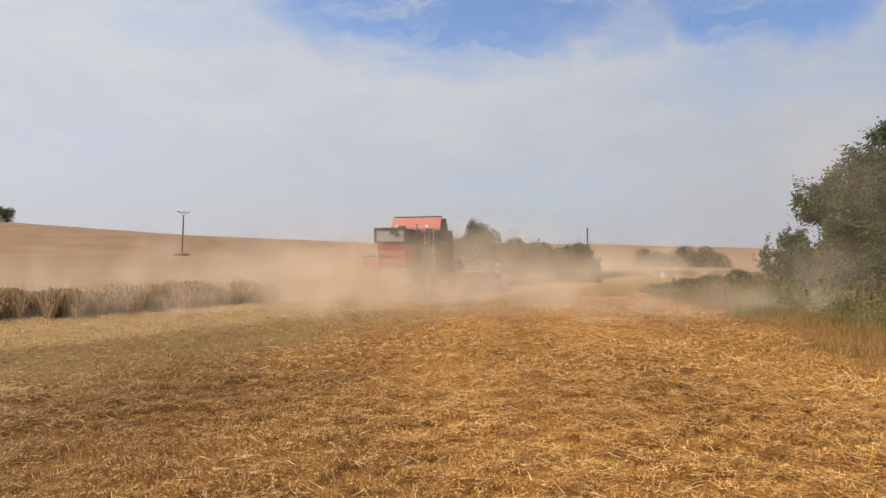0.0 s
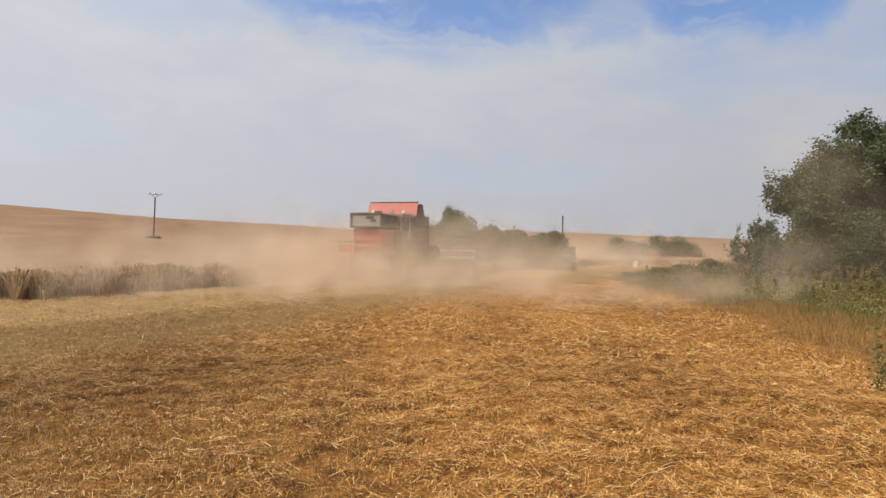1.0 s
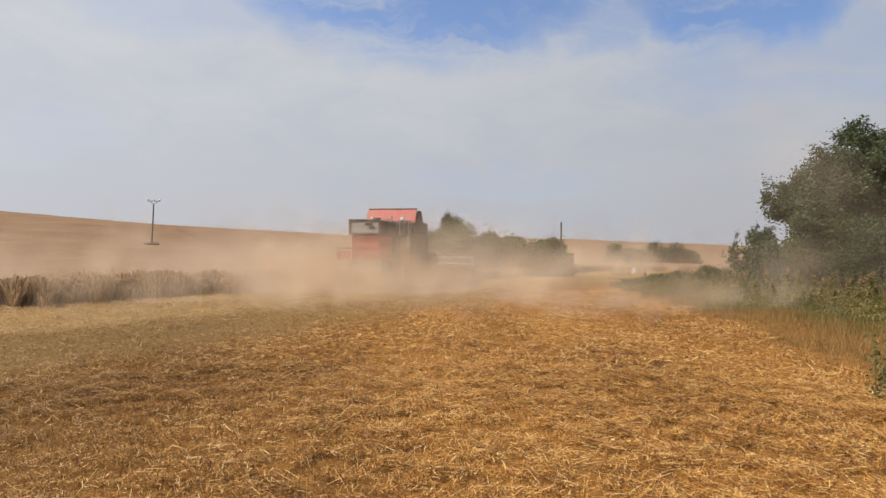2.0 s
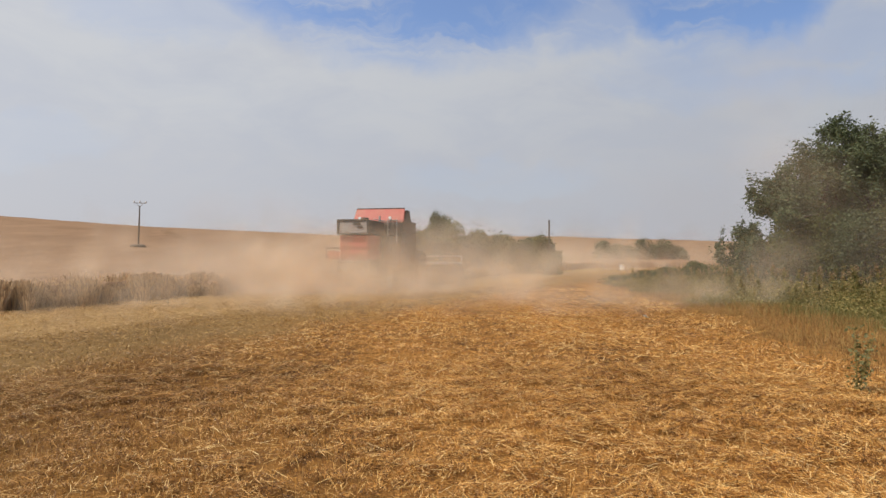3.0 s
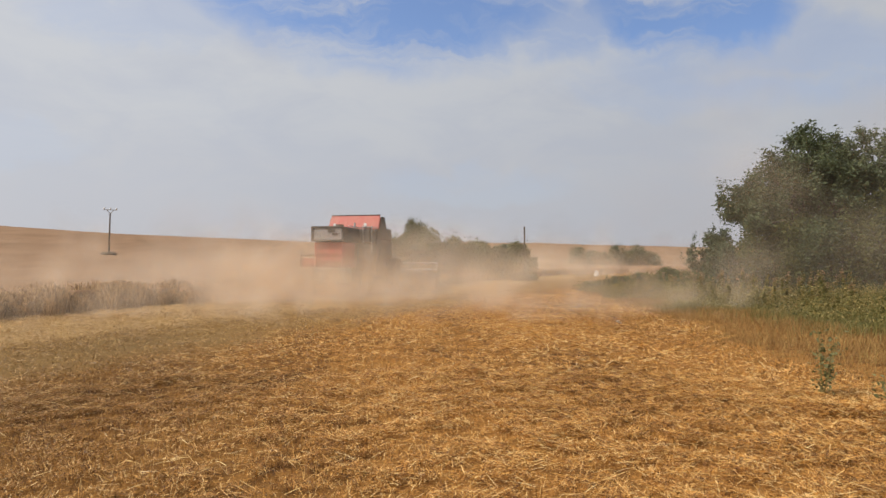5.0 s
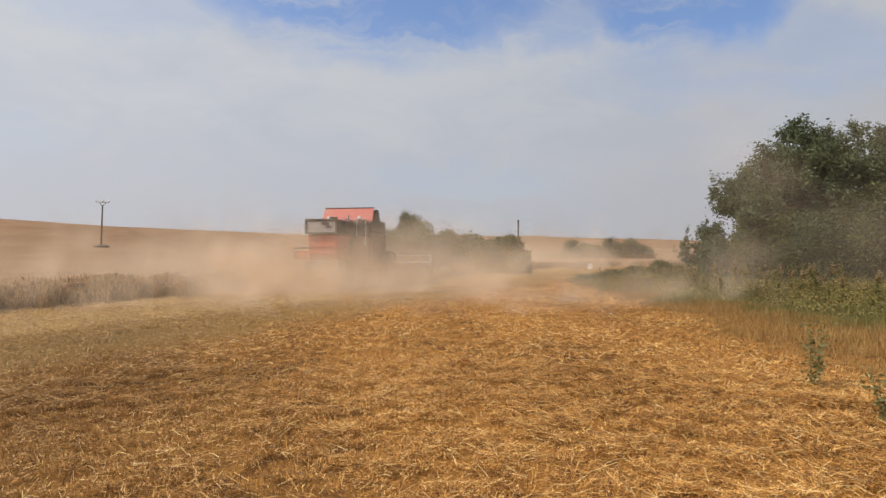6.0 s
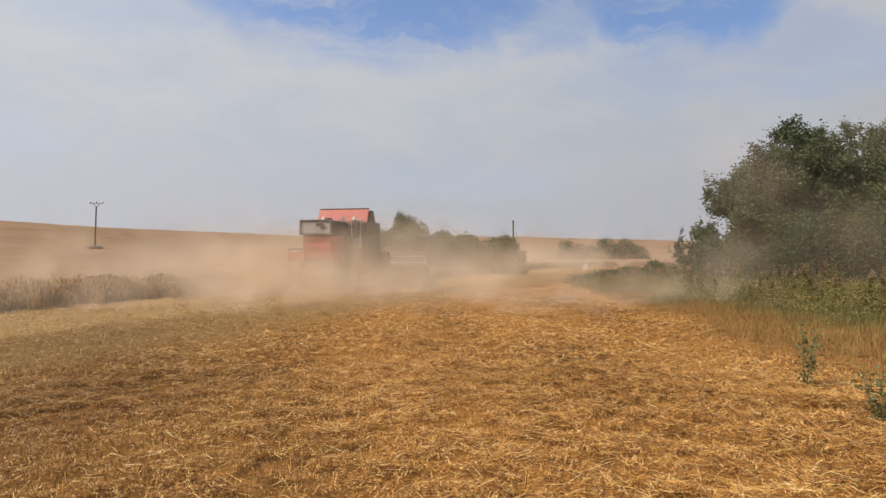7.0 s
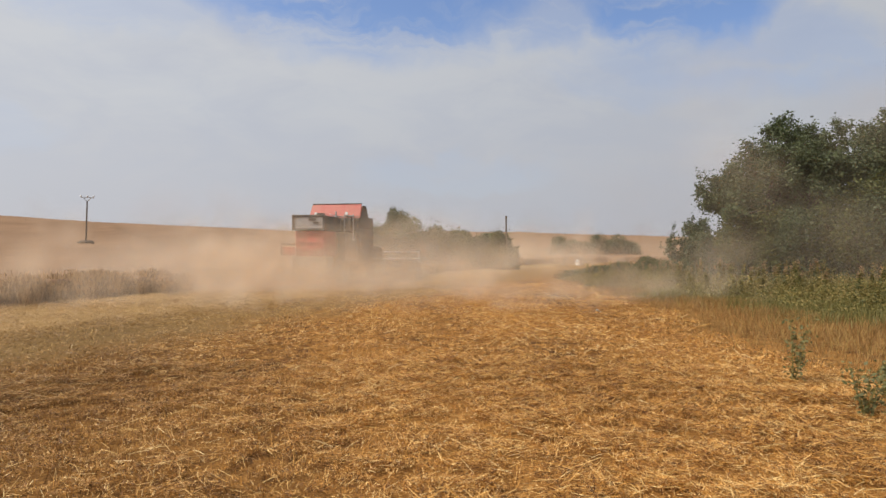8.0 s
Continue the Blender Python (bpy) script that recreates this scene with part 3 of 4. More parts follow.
def weed_mass():
    """The leafy undergrowth of the weed bank, in mounds of uneven height."""
    rng = np.random.default_rng(43)
    count = 210000
    y = 9.0 + 44.0 * rng.uniform(0, 1, count) ** 1.15
    d = rng.uniform(0, 1, count) ** 1.3 * 9.0
    x = weed_edge(y) + 0.25 + d
    mound = 0.45 * field_noise(x, y, 0.55, 15) + 0.55 * field_noise(x, y, 1.5, 16)
    top = (0.25 + 0.85 * mound) * weed_tall(y) * np.clip(0.22 + d / 3.2, 0, 1)
    z = top * rng.uniform(0.05, 1, count) ** 0.6
    v = leafy(np.stack([x, y, land(x, y) + z], -1), rng, 0.062)
    tagged(soup("weed_undergrowth", v, np.arange(len(v)).reshape(-1, 4), WEED), "tangled olive green weeds and nettles on the bank", "weeds", kind="stuff")


weed_mass()


def weed_plants():
    """Tall weeds: a stem with leaves and a feathery head, each a thing of its own."""
    rng = np.random.default_rng(41)
    kinds = []
    for j in range(5):
        root = new("tall_weed")
        bm = bmesh.new()
        top = 0.85 + 0.12 * j
        pts = [Vector((0, 0, 0))]
        for i in range(4):
            pts.append(pts[-1] + Vector((rng.normal(0, 0.04), rng.normal(0, 0.04), top / 4)))
        for i, (a, b) in enumerate(zip(pts, pts[1:])):
            tube(bm, a, b, 0.009 - 0.0015 * i, 0.0075 - 0.0015 * i, 5)
        part("stem", bm, WEED, root)
        t = rng.uniform(0.12, 1.0, 150)
        r = 0.17 * (1.15 - t)
        ang = rng.uniform(0, 6.28, 150)
        c = np.stack([np.cos(ang) * r * rng.uniform(0.2, 1, 150), np.sin(ang) * r * rng.uniform(0.2, 1, 150), t * top], -1)
        v = leafy(c, rng, 0.085)
        ob = soup("leaves", v, np.arange(len(v)).reshape(-1, 4), WEED)
        ob.parent = root
        c = np.stack([rng.normal(0, 0.035, 60), rng.normal(0, 0.035, 60), top * rng.uniform(0.86, 1.12, 60)], -1)
        v = leafy(c, rng, 0.05)
        ob = tagged(soup("seed_head", v, np.arange(len(v)).reshape(-1, 4), STALK if j % 2 else WEED), "dry brown seed head", kind="stuff")
        ob.parent = root
        tagged(root, "tall yellow-green weed with a dry seed head", "weed", "weeds on the verge")
        kinds.append(root)
    for i in range(260):
        y = 10.5 + 27 * rng.uniform() ** 1.2
        x = float(weed_edge(y)) + 1.3 + 6.0 * rng.uniform() ** 1.3
        m = Matrix.LocRotScale((x, y, float(land(x, y))), Euler((rng.normal(0, 0.08), rng.normal(0, 0.08), rng.uniform(0, 6.28))), (1, 1, float(weed_tall(y)) * rng.uniform(0.8, 1.1)))
        if i < 5:
            kinds[i].matrix_basis = m
        else:
            copy_thing(kinds[i % 5], m)


weed_plants()


def field_weed(x, y, height, spread, leaves, size, label, seed, mat):
    rng = np.random.default_rng(seed)
    root = new("field_weed")
    root.location = (x, y, float(land(x, y)))
    centres = []
    for i in range(7):
        bm = bmesh.new()
        ang, out = rng.uniform(0, 6.28), rng.uniform(0.1, 1.0) * spread
        p = Vector((0, 0, 0))
        tall = height * rng.uniform(0.6, 1.0)
        for s in range(4):
            q = p + Vector((math.cos(ang) * out / 4, math.sin(ang) * out / 4, tall / 4))
            tube(bm, p, q, 0.007 - 0.0012 * s, 0.0058 - 0.0012 * s, 5)
            for f in np.linspace(0, 1, leaves):
                centres.append(np.array(p.lerp(q, f)) + rng.normal(0, 0.045, 3))
            p = q
        part("stem", bm, WEED, root)
    v = leafy(np.array(centres), rng, size)
    ob = soup("leaves", v, np.arange(len(v)).reshape(-1, 4), mat)
    ob.parent = root
    return tagged(root, label, "weed")


field_weed(5.2, 7.25, 0.80, 0.28, 10, 0.055, "upright green thistle at the stubble's edge", 51, THISTLE)
field_weed(4.95, 5.85, 0.66, 0.55, 11, 0.055, "bushy grey-green weed at the stubble's edge", 52, THISTLE)
field_weed(5.6, 6.3, 0.42, 0.35, 9, 0.06, "low spreading grey-green weed beside dry grass", 53, THISTLE)


# ---------------------------------------------------------------- trees and bushes
def tree(name, x, y, height, crown, seed, mat, label, leaf=0.16, leaves=16000, trunk=0.16, stem=0.28, depth=4, flat=0.8, category="tree", sink=0.0):
    """Trunk and limbs that fork depth times, with leaves round the outer twigs. crown: half width; stem: part of the height without limbs."""
    rng = np.random.default_rng(seed)
    root = new(name)
    root.location = (x, y, float(land(x, y)) - sink)
    bm, twigs = bmesh.new(), []

    def limb(p, way, length, radius, level):
        mid = p + way * length * 0.5 + Vector(rng.normal(0, 0.06 * length, 3))
        end = p + way * length + Vector(rng.normal(0, 0.05 * length, 3))
        tube(bm, p, mid, radius, radius * 0.8, 7 if level < 2 else 5)
        tube(bm, mid, end, radius * 0.8, radius * 0.55, 7 if level < 2 else 5)
        if level >= depth - 1:
            twigs.append((mid, end))
        if level >= depth:
            return
        for i in range(rng.integers(3, 5)):
            out = Vector((rng.normal(), rng.normal(), rng.normal(0.25, 0.6)))
            out = out.normalized() if out.length else Vector((0, 0, 1))
            new_way = (way * 0.75 + out * 0.85)
            new_way.z *= flat
            new_way.normalize()
            start = mid.lerp(end, rng.uniform(0, 1))
            limb(start, new_way, length * rng.uniform(0.62, 0.85), radius * 0.52, level + 1)

    low = Vector((0, 0, -0.1))
    top = Vector((rng.normal(0, 0.1), rng.normal(0, 0.1), height * stem))
    tube(bm, low, top, trunk * 1.25, trunk, 9)
    for i in range(6):
        a = i * 2.4 + rng.uniform(0, 0.6)
        lift = rng.uniform(0.25, 1.5)
        way = Vector((math.cos(a) * crown, math.sin(a) * crown, lift * height * 0.35)).normalized()
        limb(low.lerp(top, rng.uniform(0.7, 1.0)), way, height * rng.uniform(0.16, 0.24), trunk * 0.6, 1)
    # fit the limbs to the crown's size
    pts = np.array([list(e) for _, e in twigs])
    sx = crown / np.percentile(np.hypot(pts[:, 0], pts[:, 1]), 90)
    base = height * stem * 0.6
    sz = (height - base) / max(np.percentile(pts[:, 2], 98) - base, 0.3)
    for v in bm.verts:
        if v.co.z > base:
            f = min((v.co.z - base) / max(height * 0.1, 0.01), 1)
            v.co.x *= 1 + (sx - 1) * f
            v.co.y *= 1 + (sx - 1) * f
            v.co.z = base + (v.co.z - base) * sz
    part("trunk", bm, BARK, root)
    a = np.array([list(p) for p, _ in twigs])
    b = np.array([list(q) for _, q in twigs])
    pick = rng.integers(0, len(a), leaves)
    f = rng.uniform(-0.1, 1.15, leaves)[:, None]
    c = a[pick] * (1 - f) + b[pick] * f
    lowmask = c[:, 2] > base
    c[:, 0] *= np.where(lowmask, sx, 1)
    c[:, 1] *= np.where(lowmask, sx, 1)
    c[:, 2] = np.where(lowmask, base + (c[:, 2] - base) * sz, c[:, 2])
    c += rng.normal(0, 0.032 * height ** 0.75, (leaves, 3))
    c[:, 2] = np.maximum(c[:, 2], 0.05)
    v = leafy(c, rng, leaf)
    ob = soup("crown", v, np.arange(len(v)).reshape(-1, 4), mat)
    ob.parent = root
    return tagged(root, label, category)


def bush(name, x, y, height, half, seed, mat, label, leaf=0.15, leaves=7000, category="bush", lobes=9):
    """Many thin stems under overlapping lobes of leaves, with ragged tops."""
    rng = np.random.default_rng(seed)
    root = new(name)
    root.location = (x, y, float(land(x, y)))
    bm, mid = bmesh.new(), []
    for i in range(lobes):
        a, r = rng.uniform(0, 6.28), half * math.sqrt(rng.uniform(0, 0.62))
        z = height * rng.uniform(0.28, 0.78) * (1 - 0.35 * (r / half) ** 2)
        c = Vector((math.cos(a) * r, math.sin(a) * r, z))
        mid.append((c, half * rng.uniform(0.30, 0.50), height * rng.uniform(0.18, 0.30)))
        foot = Vector((c.x * 0.25, c.y * 0.25, -0.1))
        knee = foot.lerp(c, 0.5) + Vector(rng.normal(0, 0.08, 3))
        tube(bm, foot, knee, 0.05, 0.035, 6)
        tube(bm, knee, c, 0.035, 0.02, 6)
        for k in range(4):
            tip = c + Vector(rng.normal(0, 1, 3)).normalized() * half * 0.4
            tube(bm, c, tip, 0.016, 0.006, 4)
    part("stem", bm, BARK, root)
    which = rng.integers(0, lobes, leaves)
    u = rng.normal(0, 1, (leaves, 3))
    u /= np.linalg.norm(u, axis=1)[:, None]
    u *= (rng.uniform(0.15, 1, leaves) ** 0.45)[:, None] * (1 + 0.25 * rng.normal(0, 1, leaves)[:, None] * (rng.uniform(0, 1, leaves) > 0.8)[:, None])
    c = np.array([list(m[0]) for m in mid])[which]
    sz = np.array([(m[1], m[1], m[2]) for m in mid])[which]
    p = c + u * sz
    skirt = rng.uniform(0, 1, leaves) < 0.22
    a, r = rng.uniform(0, 6.28, leaves), half * np.sqrt(rng.uniform(0.2, 1, leaves)) * 0.95
    p[skirt] = np.stack([np.cos(a) * r, np.sin(a) * r, rng.uniform(0.05, 0.55, leaves) * height], -1)[skirt]
    p[:, 2] = np.abs(p[:, 2])
    v = leafy(p, rng, leaf)
    ob = soup("foliage", v, np.arange(len(v)).reshape(-1, 4), mat)
    ob.parent = root
    return tagged(root, label, category)


GREEN_TREE = "broad green field tree with open airy crown"
DARK_SHRUB = "dense dark green shrub under the trees"
for x, y, tall, half, seed, leaves in ((18.35, 26.50, 7.15, 3.2, 61, 17000), (17.65, 27.4, 6.8, 2.3, 77, 9000), (22.89, 28.46, 7.5, 3.3, 62, 20000), (24.06, 25.29, 7.5, 3.4, 63, 20000), (25.71, 23.08, 7.0, 3.2, 69, 14000)):
    tree("tree", x, y, tall, half, seed, LEAF, GREEN_TREE, 0.135, int(leaves * 3.2), 0.115, 0.36, flat=0.62)
for x, y, tall, half, seed in ((16.3, 28.1, 3.0, 1.4, 64), (17.1, 26.5, 3.9, 1.8, 65), (18.6, 25.3, 4.3, 2.0, 66), (20.1, 24.2, 5.7, 2.5, 67), (21.4, 22.66, 5.0, 2.5, 68)):
    bush("shrub", x, y, tall, half, seed, LEAF_OLIVE if seed % 2 else LEAF, DARK_SHRUB, 0.125, 22000, "shrub", 14)
x, y = 23.04, 43.55
tree("tree", x, y, 3.9, 1.5, 70, LEAF, "small round dark tree behind the verge", 0.17, 6000, 0.1, 0.15, category="tree")
for x, y, tall, half, seed in ((19.38, 41.98, 1.5, 1.6, 71), (18.21, 36.07, 1.5, 1.7, 72), (17.68, 44.2, 1.1, 1.5, 79), (13.99, 39.61, 0.9, 1.5, 80)):
    bush("low_bush", x, y, tall, half, seed, LEAF_OLIVE, "low grey-green bush on the verge", 0.11, 5500)

# the row of bushes behind the machine
for x, y, tall, half, seed, leaves in ((-0.46, 62.21, 4.8, 2.6, 81, 8000), (1.83, 61.03, 4.6, 2.2, 82, 8000), (3.51, 59.9, 6.3, 2.3, 83, 11000), (5.53, 60.76, 4.4, 2.4, 84, 8000), (7.26, 59.63, 4.3, 2.4, 85, 8000), (9.29, 60.48, 4.2, 2.4, 86, 8000), (10.9, 59.35, 3.9, 2.2, 87, 8000), (12.41, 58.24, 3.8, 1.8, 88, 8000)):
    bush("hedge_bush", x, y, tall, half, seed, LEAF_OLIVE if seed % 3 else LEAF, "grey-green bush in a hazy hedge row", 0.19, int(leaves * 2.0))
for x, y, tall, half, seed in ((29.69, 94.06, 3.6, 2.6, 91), (32.94, 94.82, 3.0, 2.0, 95), (35.18, 91.64, 4.4, 2.9, 92), (38.44, 92.4, 3.4, 2.4, 93)):
    bush("distant_bush", x, y, tall, half, seed, LEAF, "distant dark bush at the hill's foot", 0.24, 5000)
x, y = -146.06, 215.0
bush("distant_tree", x, y, 5.6, 3.6, 94, LEAF, "round dark tree standing on the ridge", 0.5, 3500, "tree")


# ---------------------------------------------------------------- poles
def power_pole():
    x, y = -51.94, 129.17
    root = new("power_pole")
    root.location = (x, y, float(land(x, y)))
    root.rotation_euler = (0, radians(1.6), 0.12)
    part("post", tube(bmesh.new(), (0, 0, -0.9), (0, 0, 8.6), 0.17, 0.12, 10), WOOD, root)
    part("crossarm", boxed(-1.15, 1.15, -0.06, 0.06, 9.15, 9.29, 0.015), STEEL, root)
    for s in (-1, 1):
        part("brace", tube(bmesh.new(), (0, 0, 8.5), (0.62 * s, 0, 9.16), 0.07, 0.06, 6), STEEL, root)
    for dx in (-1.08, 0.0, 1.08):
        bm = bmesh.new()
        tube(bm, (dx, 0, 9.28), (dx, 0, 9.45), 0.10, 0.17, 10)
        tube(bm, (dx, 0, 9.45), (dx, 0, 9.65), 0.19, 0.10, 10)
        part("insulator", bm, PORCELAIN, root, "pale porcelain insulator")
    tagged(root, "tall dark power pole with three pale insulators on the hillside", "power pole")
    bm = bmesh.new()
    bmesh.ops.create_icosphere(bm, subdivisions=3, radius=1.0)
    for v in bm.verts:
        v.co = Vector((v.co.x * 1.5, v.co.y * 1.2, max(v.co.z, -0.3) * 0.5)) * (1 + 0.25 * noise.noise(v.co * 3))
    mound = link_mesh("grass_mound", bm, WOOD, True)
    mound.location = (x, y, float(land(x, y)) + 0.75)
    tagged(mound, "uncut dark grass tuft round the power pole", "grass")


power_pole()


def timber_pole():
    x, y = 12.7, 57.22
    root = new("timber_pole")
    root.location = (x, y, float(land(x, y)))
    part("post", tube(bmesh.new(), (0, 0, -0.4), (0, 0, 4.65), 0.08, 0.065, 10), WOOD, root)
    part("cap", tube(bmesh.new(), (0, 0, 4.652), (0, 0, 4.85), 0.08, 0.07, 10), WOOD, root)
    tagged(root, "weathered dark timber pole beside the hedge", "pole")


timber_pole()
bush("low_bush", 12.95, 56.4, 0.85, 0.9, 97, LEAF_OLIVE, "low dark tuft at the foot of the timber pole", 0.11, 2500)


# ---------------------------------------------------------------- the combine harvester
def wheel(parent, x, y, radius, width, lugs):
    """A tyre on its rim with slanted lugs."""
    w = width / 2
    side = 1 if x > 0 else -1
    tyre = part("tyre", lathe(bmesh.new(), [(radius * 0.56, -w * 0.9), (radius * 0.8, -w), (radius * 0.95, -w * 0.9), (radius * 0.97, 0), (radius * 0.95, w * 0.9), (radius * 0.8, w), (radius * 0.56, w * 0.9)], (x, y, radius), 32), RUBBER, parent, "dusty black tractor tyre")
    part("rim", lathe(bmesh.new(), [(radius * 0.55, -w * 0.7), (radius * 0.57, -w * 0.75), (radius * 0.57, w * 0.75), (radius * 0.5, w * 0.6), (radius * 0.2, w * 0.35 * side), (radius * 0.12, w * 0.5)], (x, y, radius), 24), RIM, tyre, "pale dusty wheel rim")
    bm = bmesh.new()
    for i in range(lugs):
        a = 2 * math.pi * i / lugs
        for s in (-1, 1):
            b = bmesh.new()
            box(b, 0.02 * s, 0.02 * s + s * w * 0.92, -0.045, 0.045, radius * 0.94, radius * 1.0)
            b.transform(Matrix.Translation((x, y, radius)) @ Matrix.Rotation(a + 0.12 * s, 4, "X"))
            me = bpy.data.meshes.new("lug_piece")
            b.to_mesh(me)
            b.free()
            bm.from_mesh(me)
            bpy.data.meshes.remove(me)
    bmesh.ops.recalc_face_normals(bm, faces=bm.faces)
    part("tread", bm, RUBBER, tyre)
    return tyre


def combine():
    c = new("combine_harvester")
    c.location = (-2.55, 31.9, 0.0)
    c.rotation_euler = (0, 0, radians(-16))
    # rear straw hood, red and dusty
    bm = boxed(-0.72, 0.72, 0.0, 3.4, 1.45, 2.70, 0.06, (0, 0, -0.12, 0))
    part("straw_hood", bm, RED, c, "dusty faded red straw hood")
    for z in (1.78, 2.12, 2.46):
        part("hood_rib", boxed(-0.70, 0.70, -0.105 - 0.05 * (z - 1.6), 0.0, z, z + 0.05, 0.012), RED, c)
    part("chopper", boxed(-0.86, 0.86, -0.18, 0.9, 0.92, 1.44, 0.05, (0, 0, 0.12, 0)), DARK, c, "dark straw chopper under the hood")
    for s in (-0.6, -0.2, 0.2, 0.6):
        part("spreader_vane", boxed(s - 0.012, s + 0.012, -0.55, -0.19, 0.85, 1.15), DARK, c)
    # engine cover at the back; its sides are painted dark as if shaded
    cover = part("engine_cover", boxed(-0.80, 0.80, -0.20, 2.3, 2.72, 3.44, 0.05), DARK, c, "engine cover with shade-dark painted sides and a dusty grey rear panel")
    part("rear_panel", boxed(-0.71, 0.71, -0.225, -0.195, 2.80, 3.36, 0.01), GREY, cover, "dusty pale grey rear panel")
    frame_bm = bmesh.new()
    for q in ((-0.82, 0.82, 3.37, 3.46), (-0.82, 0.82, 2.72, 2.80), (-0.82, -0.72, 2.80, 3.37), (0.72, 0.82, 2.80, 3.37)):
        box(frame_bm, q[0], q[1], -0.27, -0.20, q[2], q[3], 0.012)
    part("cover_frame", frame_bm, DARK, cover, "dark rim round the grey cover")
    badge = bmesh.new()
    box(badge, 0.02, 0.40, -0.262, -0.245, 3.16, 3.30, 0.005)
    box(badge, 0.24, 0.52, -0.262, -0.245, 3.02, 3.12, 0.005)
    part("badge", badge, DARK, cover, "plain dark maker's patch")
    # main body, wider
    # side panels painted dark to carry the shade of the unlit side
    part("side_panel", boxed(0.84, 1.30, 1.5, 3.3, 1.25, 2.66, 0.05), DARK, c, "dusty side panel with the machine's side shade painted in")
    part("side_panel", boxed(0.92, 1.42, 3.32, 6.4, 1.15, 2.95, 0.06), DARK, c, "dusty side panel with the machine's side shade painted in")
    part("side_panel", boxed(-1.30, -0.84, 1.5, 3.3, 1.25, 2.66, 0.05), DARK, c, "dusty side panel with the machine's side shade painted in")
    part("side_panel", boxed(-1.42, -0.92, 3.32, 6.4, 1.15, 2.95, 0.06), DARK, c, "dusty side panel with the machine's side shade painted in")
    part("body", boxed(-0.90, 0.90, 2.32, 6.6, 1.0, 3.35, 0.05), DARK, c, "dark steel threshing body")
    part("engine_deck", boxed(-1.25, 1.32, 2.35, 3.5, 2.75, 3.42, 0.05), DARK, c, "dark engine deck")
    part("air_intake", tube(bmesh.new(), (-0.5, 2.9, 3.42), (-0.5, 2.9, 3.72), 0.19, 0.22, 14), DARK, c)
    part("exhaust", tube(bmesh.new(), (0.35, 2.85, 3.42), (0.35, 2.85, 3.80), 0.06, 0.05, 10), STEEL, c)
    # grain tank with its raised cover; the tank's dark colour imitates side shade
    part("grain_tank", boxed(-1.42, 1.42, 3.52, 6.3, 2.97, 3.60, 0.05), DARK, c, "dusty grain tank darkened like its shaded side")
    flap = bmesh.new()
    box(flap, -1.40, 1.46, 3.50, 3.56, 3.50, 4.25, 0.015, (0.08, -0.03, 0.42, 0.42))
    flap_ob = part("tank_flap", flap, RED_TOP, c, "raised sloping red grain tank flap")
    part("flap_edge", boxed(-1.33, 1.44, 3.90, 4.0, 4.255, 4.30, 0.012), DARK, flap_ob)
    for dx in (-1.40, 1.465):
        bm = bmesh.new()
        box(bm, dx, dx + 0.04, 3.58, 5.0, 3.50, 4.18, 0.01, (0, 0, 0.42, -0.42))
        part("tank_end", bm, DARK, c, "dark end plate of the grain tank")
    front = bmesh.new()
    box(front, -1.34, 1.42, 5.0, 5.06, 3.6, 4.18, 0.015, (0.05, -0.03, -0.42, -0.42))
    part("tank_flap", front, RED_TOP, c, "raised sloping red grain tank flap")
    for dx in (-0.92, 0.78):
        lamp = part("work_lamp", tube(bmesh.new(), (dx, 3.42, 3.72), (dx, 3.30, 3.72), 0.07, 0.09, 12), STEEL, c, "small round work lamp")
        part("lens", tube(bmesh.new(), (dx, 3.298, 3.72), (dx, 3.285, 3.72), 0.082, 0.082, 12), WHITE, lamp)
        part("bracket", boxed(dx - 0.03, dx + 0.03, 3.36, 3.44, 3.40, 3.66), DARK, lamp)
    # ladder behind the tank
    ladder = part("ladder", tube(bmesh.new(), (1.36, 2.62, 2.2), (1.36, 2.62, 3.62), 0.025, sides=6), STEEL, c, "pale steel access ladder")
    part("stile", tube(bmesh.new(), (0.98, 2.30, 2.2), (0.98, 2.30, 3.62), 0.025, sides=6), STEEL, ladder)
    for k in range(6):
        part("rung", tube(bmesh.new(), (0.98, 2.30, 2.3 + 0.25 * k), (1.36, 2.62, 2.3 + 0.25 * k), 0.022, sides=6), STEEL, ladder)
    # rail, hooded drive belts on the shaded side
    part("handrail", tube(bmesh.new(), (0.9, 2.3, 3.48), (0.9, 0.2, 3.48), 0.02, sides=6), STEEL, c)
    for yy, zz, rr in ((2.1, 1.9, 0.34), (4.2, 2.1, 0.42), (5.4, 1.6, 0.30)):
        part("belt_pulley", lathe(bmesh.new(), [(rr * 0.3, 0), (rr, 0.0), (rr, 0.05), (rr * 0.9, 0.06), (rr * 0.3, 0.03)], (1.30 if yy < 3.3 else 1.425, yy, zz), 24), DARK, c)
    # lamp bracket standing out beside the hood
    bracket = part("lamp_bracket", boxed(-1.62, -0.84, 0.30, 0.36, 2.02, 2.10, 0.01), DARK, c, "dark bracket with a red guard beside the hood")
    part("bracket_post", boxed(-1.62, -1.55, 0.30, 0.36, 1.45, 2.015, 0.01), DARK, bracket)
    part("guard", boxed(-1.52, -0.90, 0.31, 0.35, 1.50, 1.92, 0.02), RED, bracket, "dusty red guard plate")
    # unloading auger folded back along the far side
    part("unloading_auger", tube(bmesh.new(), (-1.5, 6.0, 3.15), (-1.46, 3.4, 2.9), 0.17, 0.17, 14), RED, c, "folded red unloading auger tube")
    # cab ahead of the tank
    part("cab", boxed(-0.92, 0.92, 6.42, 7.9, 2.05, 3.25, 0.08, (0.06, -0.06, 0, -0.1)), GLASS, c, "dark glazed driver's cab")
